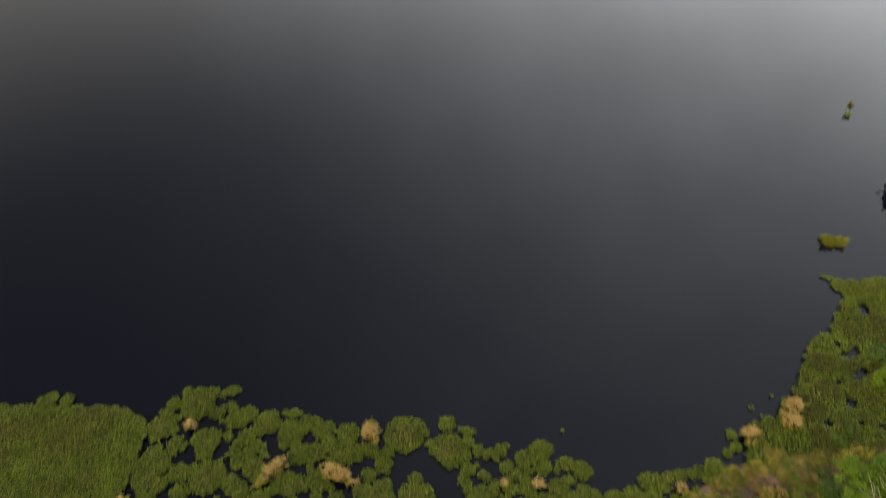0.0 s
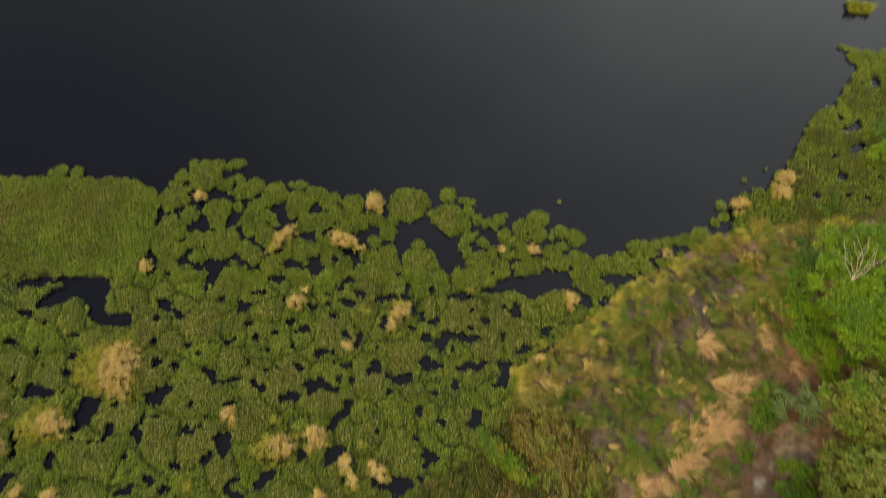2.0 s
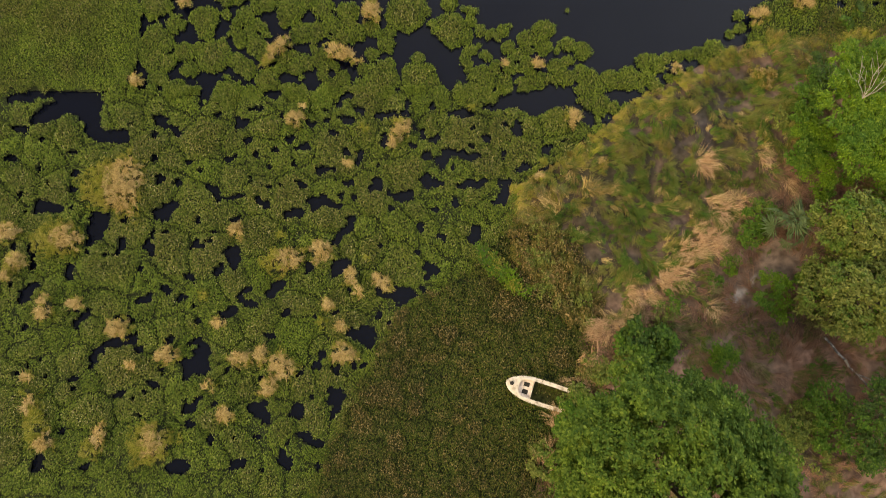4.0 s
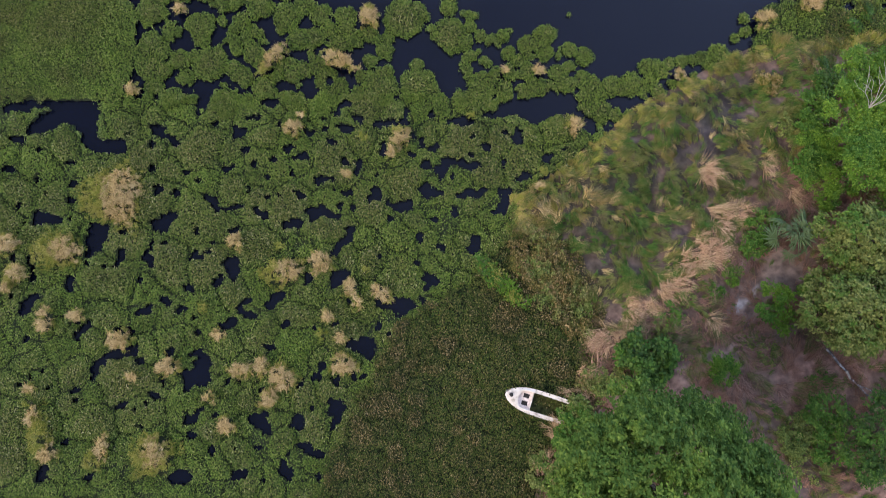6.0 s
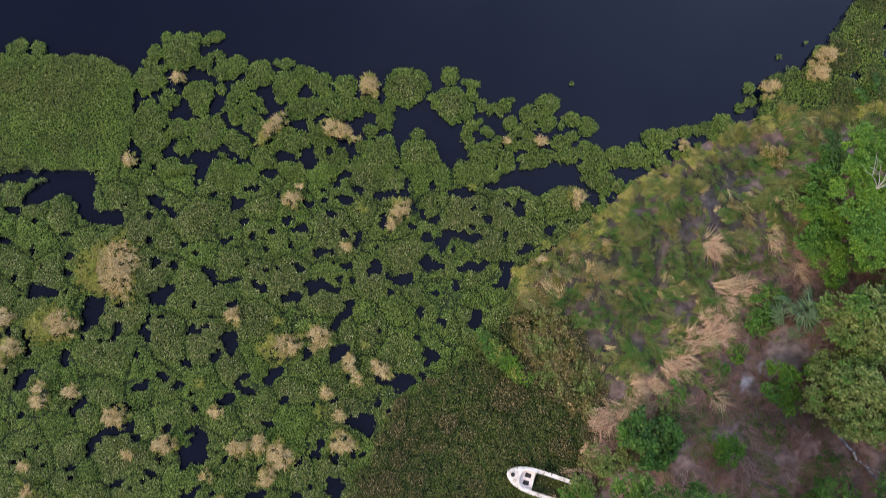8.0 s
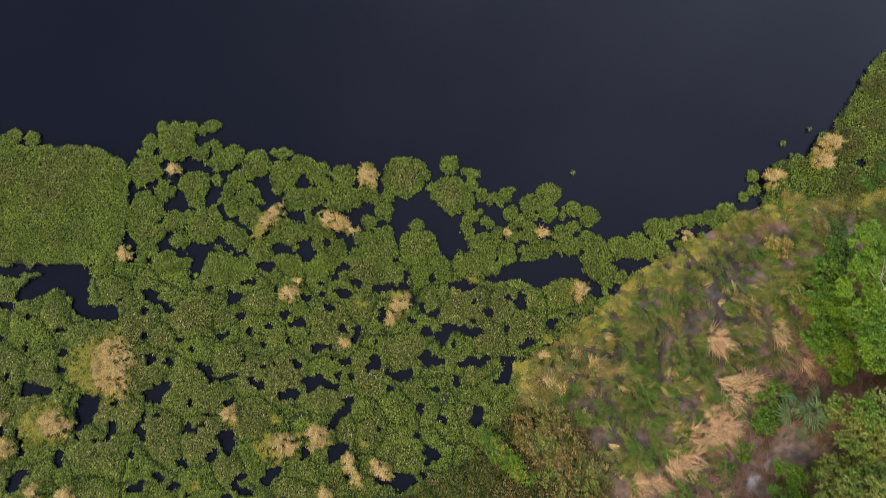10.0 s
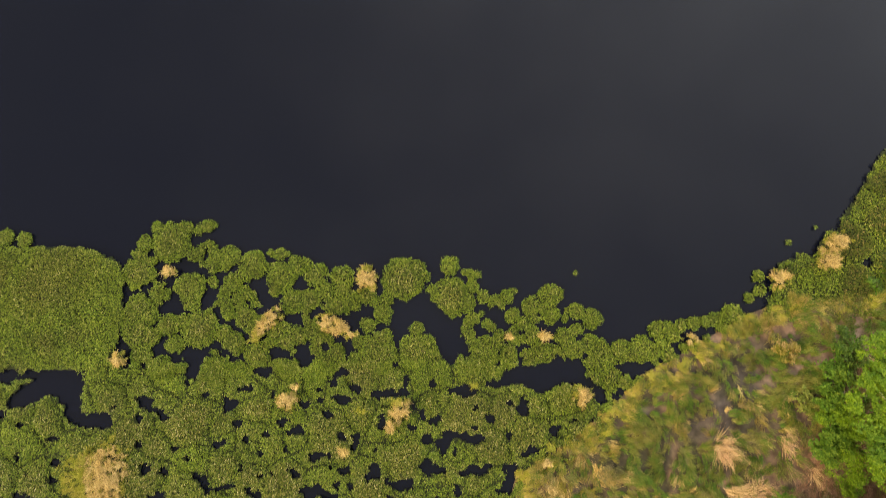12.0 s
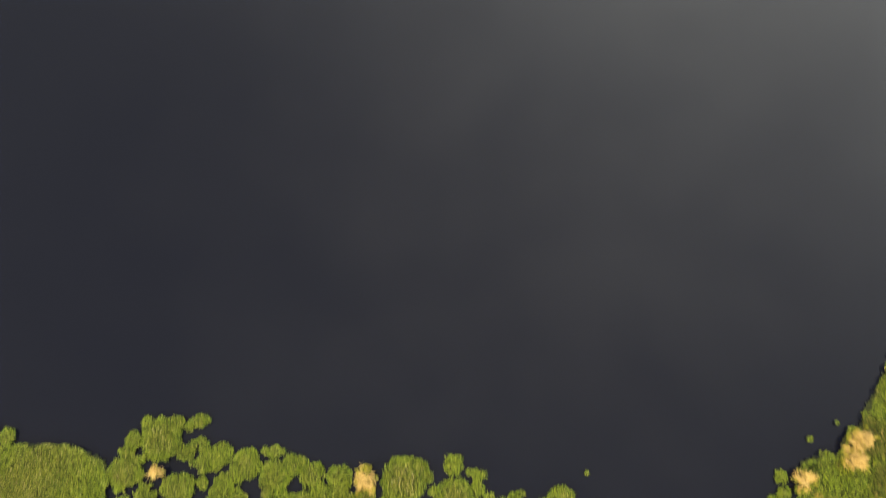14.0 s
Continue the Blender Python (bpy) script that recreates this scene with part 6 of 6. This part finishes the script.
# tan tussocks along the headland's point
for k in range(11):
    u = k / 10
    fan(3.5 + 3.2 * u + rng.uniform(-0.3, 0.3), 5.3 + 1.5 * u + rng.uniform(-0.5, 0.7), 0.3, 0.22, rng.uniform(-60, 200), 0.5, "tan tussock of dying grass near the water's edge", (mat_thatch, mat_sedge, mat_straw)[k % 3])

# lime herbs running through the marsh
for k in range(26):
    u = k / 25
    shrub(1.68 + 1.66 * u + rng.normal(0, 0.16), 3.73 - 1.61 * u + rng.normal(0, 0.16), rng.uniform(0.18, 0.36), 0.55, (mat_lime, mat_lime, mat_skirt, mat_lime)[k % 4], "lime-green herb among dark marsh plants", 0.06, 11, 26, 1.0, 0.5)

# bare twigs on the young tree
twigs = thing("dead_branch", "bleached bare branch standing out of a lime-green tree", "branch", at=(16.3, 9.7, 3.2))
TWIGS = [(-0.75, 1.15, 1.3, 0.25), (-0.35, 1.25, 1.5, -0.2), (0.1, 1.1, 1.6, 0.2), (0.45, 0.9, 1.4, -0.25), (-0.9, 0.55, 1.1, -0.2), (0.7, 0.4, 1.2, 0.2)]
for tx, ty, tz, bow in TWIGS:
    mid = Vector((0.45 * tx - bow * ty, 0.45 * ty + bow * tx, tz * 0.6))
    twig = part("twig", limb([(0, 0, 0), mid * 0.5 + Vector((0.03, -0.04, 0.05)), mid, (mid + Vector((tx, ty, tz))) / 2 + Vector((0.05 * bow, 0.04, 0.03)), (tx, ty, tz)], 0.012, 0.005, 5), mat_bleach, twigs)
    for side in (-0.5, 0.6):
        part("spur", limb([mid, mid + Vector((0.2 * tx - side * 0.35 * ty, 0.2 * ty + side * 0.35 * tx, 0.25)), mid + Vector((0.45 * tx - side * 0.45 * ty, 0.45 * ty + side * 0.4 * tx, 0.4))], 0.007, 0.004, 4), mat_bleach, twig)

# fallen log
log = thing("fallen_log", "grey fallen branch lying on reddish soil", "log", at=(15.6, 0.52, 0))
LIE = [(0.0, 0.0), (0.28, -0.3), (0.52, -0.62), (0.86, -0.94), (1.02, -1.2), (1.38, -1.5), (1.7, -1.86), (2.15, -2.2)]
spine = [Vector((lx, ly, max(ground_at(15.6 + lx, 0.52 + ly), 0.3) + 0.15 + 0.03 * (k % 2))) for k, (lx, ly) in enumerate(LIE)]
part("stem", limb(spine, 0.055, 0.035, 9), mat_grey, log)
part("side_branch", limb([spine[3], spine[3] + Vector((0.03, -0.16, 0.08)), spine[3] + Vector((0.06, -0.3, 0.1))], 0.06, 0.04, 7), mat_bleach, log, "pale broken stub")
part("side_branch", limb([spine[5], spine[5] + Vector((0.3, -0.12, 0.06)), spine[5] + Vector((0.65, -0.3, 0.05))], 0.03, 0.012, 6), mat_grey, log)

# ---- palmetto ----
palm = thing("palmetto", "grey-green fan palmetto beside a soil path", "palm", at=(14.15, 5.05, ground_at(14.15, 5.05)))
part("trunk", limb([(0, 0, -0.05), (0.02, 0, 0.35), (0.05, 0.02, 0.7)], 0.12, 0.09, 8), mat_bark, palm)


def frond_of(k):
    """A pleated fan of stiff leaflets, some of them bent or short."""
    luck = np.random.default_rng(k)
    bm = bmesh.new()
    foot = bm.verts.new((0, 0, 0))
    for j in range(15):
        t = -1.75 + 3.5 * j / 14 + luck.normal(0, 0.05)
        r = (0.82 - 0.22 * (abs(t) / 1.75) ** 2) * luck.choice([1.0, 0.95, 0.85, 0.6])
        at = lambda q, turn, up: bm.verts.new((q * math.cos(t + turn), q * math.sin(t + turn), up))
        one, ridge, two, tip = at(0.32, -0.1, 0.0), at(0.34, 0, 0.04), at(0.32, 0.1, 0.0), at(r, luck.normal(0, 0.08), -0.1 - 0.3 * luck.uniform() ** 2)
        for three in ((foot, one, ridge), (foot, ridge, two), (one, tip, ridge), (ridge, tip, two)):
            bm.faces.new(three)
    me = bpy.data.meshes.new("frond")
    bm.to_mesh(me)
    bm.free()
    me.materials.append(mat_palm)
    return me


FRONDS = [frond_of(k) for k in range(5)]
for k in range(19):
    a = 2.4 * k + rng.uniform(-0.5, 0.5)
    out, tip_up = 0.08 + 0.042 * k * rng.uniform(0.7, 1.2), 1.35 - 0.045 * k + rng.uniform(-0.1, 0.1)
    f = part_of("frond", FRONDS[k % 5], palm)
    f.matrix_basis = pose(out * math.cos(a), out * math.sin(a), tip_up, rng.uniform(-55, 55), -35 + 4.5 * k + rng.uniform(-15, 15), math.degrees(a) + rng.uniform(-25, 25)) @ Matrix.Diagonal((*[rng.uniform(0.55, 1.0)] * 3, 1))
    part("stalk", limb([(0.04, 0.02, 0.65), (out * 0.5 * math.cos(a), out * 0.5 * math.sin(a), 0.35 + 0.5 * tip_up), (out * math.cos(a), out * math.sin(a), tip_up)], 0.018, 0.012, 5), mat_palm, palm)


# ---- boat ----
def half_beam(s):
    return 0.5 * (1 - (1 - min(s / 0.42, 1)) ** 2.2) ** 0.62 * (1 - 0.12 * max(0, (s - 0.55) / 0.45) ** 2)


boat = thing("boat", "abandoned white dinghy overgrown by marsh plants", "boat", at=(2.72, -1.5, 0.0))
boat.rotation_euler = (radians(1.5), radians(-1), radians(-16.5))
LONG, stations = 3.1, [0.004, 0.02, 0.05, 0.1, 0.16, 0.23, 0.31, 0.4, 0.5, 0.6, 0.7, 0.8, 0.9, 1.0]


def shell(width, depth, lift):
    """A boat-shaped skin from rim to keel, with a transom."""
    bm, rows_of = bmesh.new(), []
    for s in stations:
        w, keel = max(half_beam(s) + width, 0.012), lift - depth * (0.55 + 0.45 * min(1, s / 0.25))
        rows_of.append([bm.verts.new((s * LONG, w * math.copysign(abs(u) ** 0.55, u), keel + (0.42 + 0.1 * (1 - s) ** 2 - keel) * abs(u) ** 2.6)) for u in np.linspace(-1, 1, 13)])
    for one, two in zip(rows_of, rows_of[1:]):
        for j in range(12):
            bm.faces.new((one[j], two[j], two[j + 1], one[j + 1]))
    bm.faces.new(rows_of[-1])
    bm.normal_update()
    return bm


def band(inner, outer, z, first, last, thick=0.03):
    """A strip along both sides between two offsets from the rim."""
    bm, ss = bmesh.new(), np.linspace(first, last, 26)
    for side in (-1, 1):
        rings = []
        for s in ss:
            w = half_beam(s)
            zz = z + 0.1 * (1 - s) ** 2
            a, c = side * max(w + outer, 0.005), side * max(w + inner, 0.0)
            rings.append([bm.verts.new(p) for p in ((s * LONG, a, zz - thick), (s * LONG, a, zz), (s * LONG, c, zz + 0.006), (s * LONG, c, zz - thick))])
        for one, two in zip(rings, rings[1:]):
            for j in range(4):
                bm.faces.new((one[j], one[(j + 1) % 4], two[(j + 1) % 4], two[j]))
    bmesh.ops.recalc_face_normals(bm, faces=bm.faces)
    return bm


def slab(x0, x1, y0, y1, z0, z1, bevel=0.012):
    bm = bmesh.new()
    bmesh.ops.create_cube(bm, size=1, matrix=Matrix.LocRotScale(((x0 + x1) / 2, (y0 + y1) / 2, (z0 + z1) / 2), None, (x1 - x0, y1 - y0, z1 - z0)))
    bmesh.ops.bevel(bm, geom=bm.edges[:], offset=bevel, segments=2, affect="EDGES")
    return bm


part("hull", shell(0, 0.5, 0.1), mat_hull, boat)
part("gunwale", band(-0.13, 0.02, 0.44, 0.003, 1.0), mat_hull, boat, "broad white rim, stained")
# foredeck with an arched cut-out behind it
bm, rings = bmesh.new(), []
for k in range(41):
    v = -1 + k / 20
    a = abs(v)
    end = max((a - 0.7) / 0.3, 0)
    inner = (0.8 + 0.34 * end, 0.36) if end else (0.8 - 0.26 * math.cos(a / 0.7 * 1.5708), 0.36 * math.sin(a / 0.7 * 1.5708))
    s = 0.003 + 0.365 * a ** 1.5
    outer = (s * LONG, half_beam(s) - 0.02)
    row = []
    for f in (0.0, 0.35, 0.7, 1.0):
        px, py = outer[0] + (inner[0] - outer[0]) * f, outer[1] + (inner[1] - outer[1]) * f
        row.append(bm.verts.new((px, math.copysign(py, v), 0.455 + 0.1 * (1 - px / LONG) ** 2 + 0.035 * math.sin(f * 2.2))))
    row.append(bm.verts.new((inner[0] + 0.02, math.copysign(inner[1] * 0.97, v), 0.33)))
    rings.append(row)
for one, two in zip(rings, rings[1:]):
    for j in range(4):
        bm.faces.new((one[j], two[j], two[j + 1], one[j + 1]))
bmesh.ops.recalc_face_normals(bm, faces=bm.faces)
part("foredeck", bm, mat_hull, boat, "stained white foredeck with an arched opening")
part("deck_plate", limb([(0.24, 0.03, 0.55), (0.24, 0.03, 0.61)], 0.085, 0.08, 14), mat_black, boat, "black deck fitting")
bench = part("bench", slab(0.56, 1.1, -0.38, 0.38, 0.33, 0.39), mat_plank, boat, "faded pinkish bench")
# openings are thin slabs on the bench, their inner shade painted near-black
part("recess", slab(0.74, 0.98, 0.06, 0.24, 0.386, 0.396, 0.004), mat_black, bench, "thin near-black slab painting an opening's shade")
part("recess", slab(0.74, 0.98, -0.24, -0.06, 0.386, 0.396, 0.004), mat_black, bench, "thin near-black slab painting an opening's shade")
part("bulkhead", slab(1.09, 1.13, -0.42, 0.42, 0.0, 0.46), mat_hull, boat)
bm = bmesh.new()
loop = [bm.verts.new((s * LONG, half_beam(s) * 0.86, 0.13)) for s in (0.36, 0.5, 0.65, 0.8, 0.99)] + [bm.verts.new((s * LONG, -half_beam(s) * 0.86, 0.13)) for s in (0.99, 0.8, 0.65, 0.5, 0.36)]
bm.faces.new(loop)
part("bilge", bm, mat_bilge, boat, "standing bilge water with silt")
weeds = thing("boat_weeds", "green weeds growing in the flooded boat", "weeds", at=(2.72, -1.5, 0))
weeds.rotation_euler = (0, 0, radians(-16.5))
n = 620
wx = rng.uniform(1.2, 3.3, n)
wy = rng.uniform(-0.42, 0.42, n)
keep = (wobble(wx * 2, wy * 2, 0.5) > 0.1) | (wx > 2.1)
part_of("foliage", leaves("foliage", wx[keep], wy[keep], np.where(wx[keep] > 2.1, 0.5, 0.26), mat_marsh, rng.uniform(0, 0.6, keep.sum()), 0.08), weeds)
# leaves of the marsh lapping over the rim
n = 260
ws, side = rng.uniform(0.06, 1.0, n), rng.choice((-1, 1), n)
over = np.array([half_beam(v) for v in ws]) + rng.normal(0.035, 0.03, n) - 0.08 * (ws > 0.75)
part_of("edge_growth", leaves("edge_growth", ws * LONG, side * over, np.full(n, 0.58), mat_marsh, rng.uniform(0, 0.8, n), 0.075), weeds)
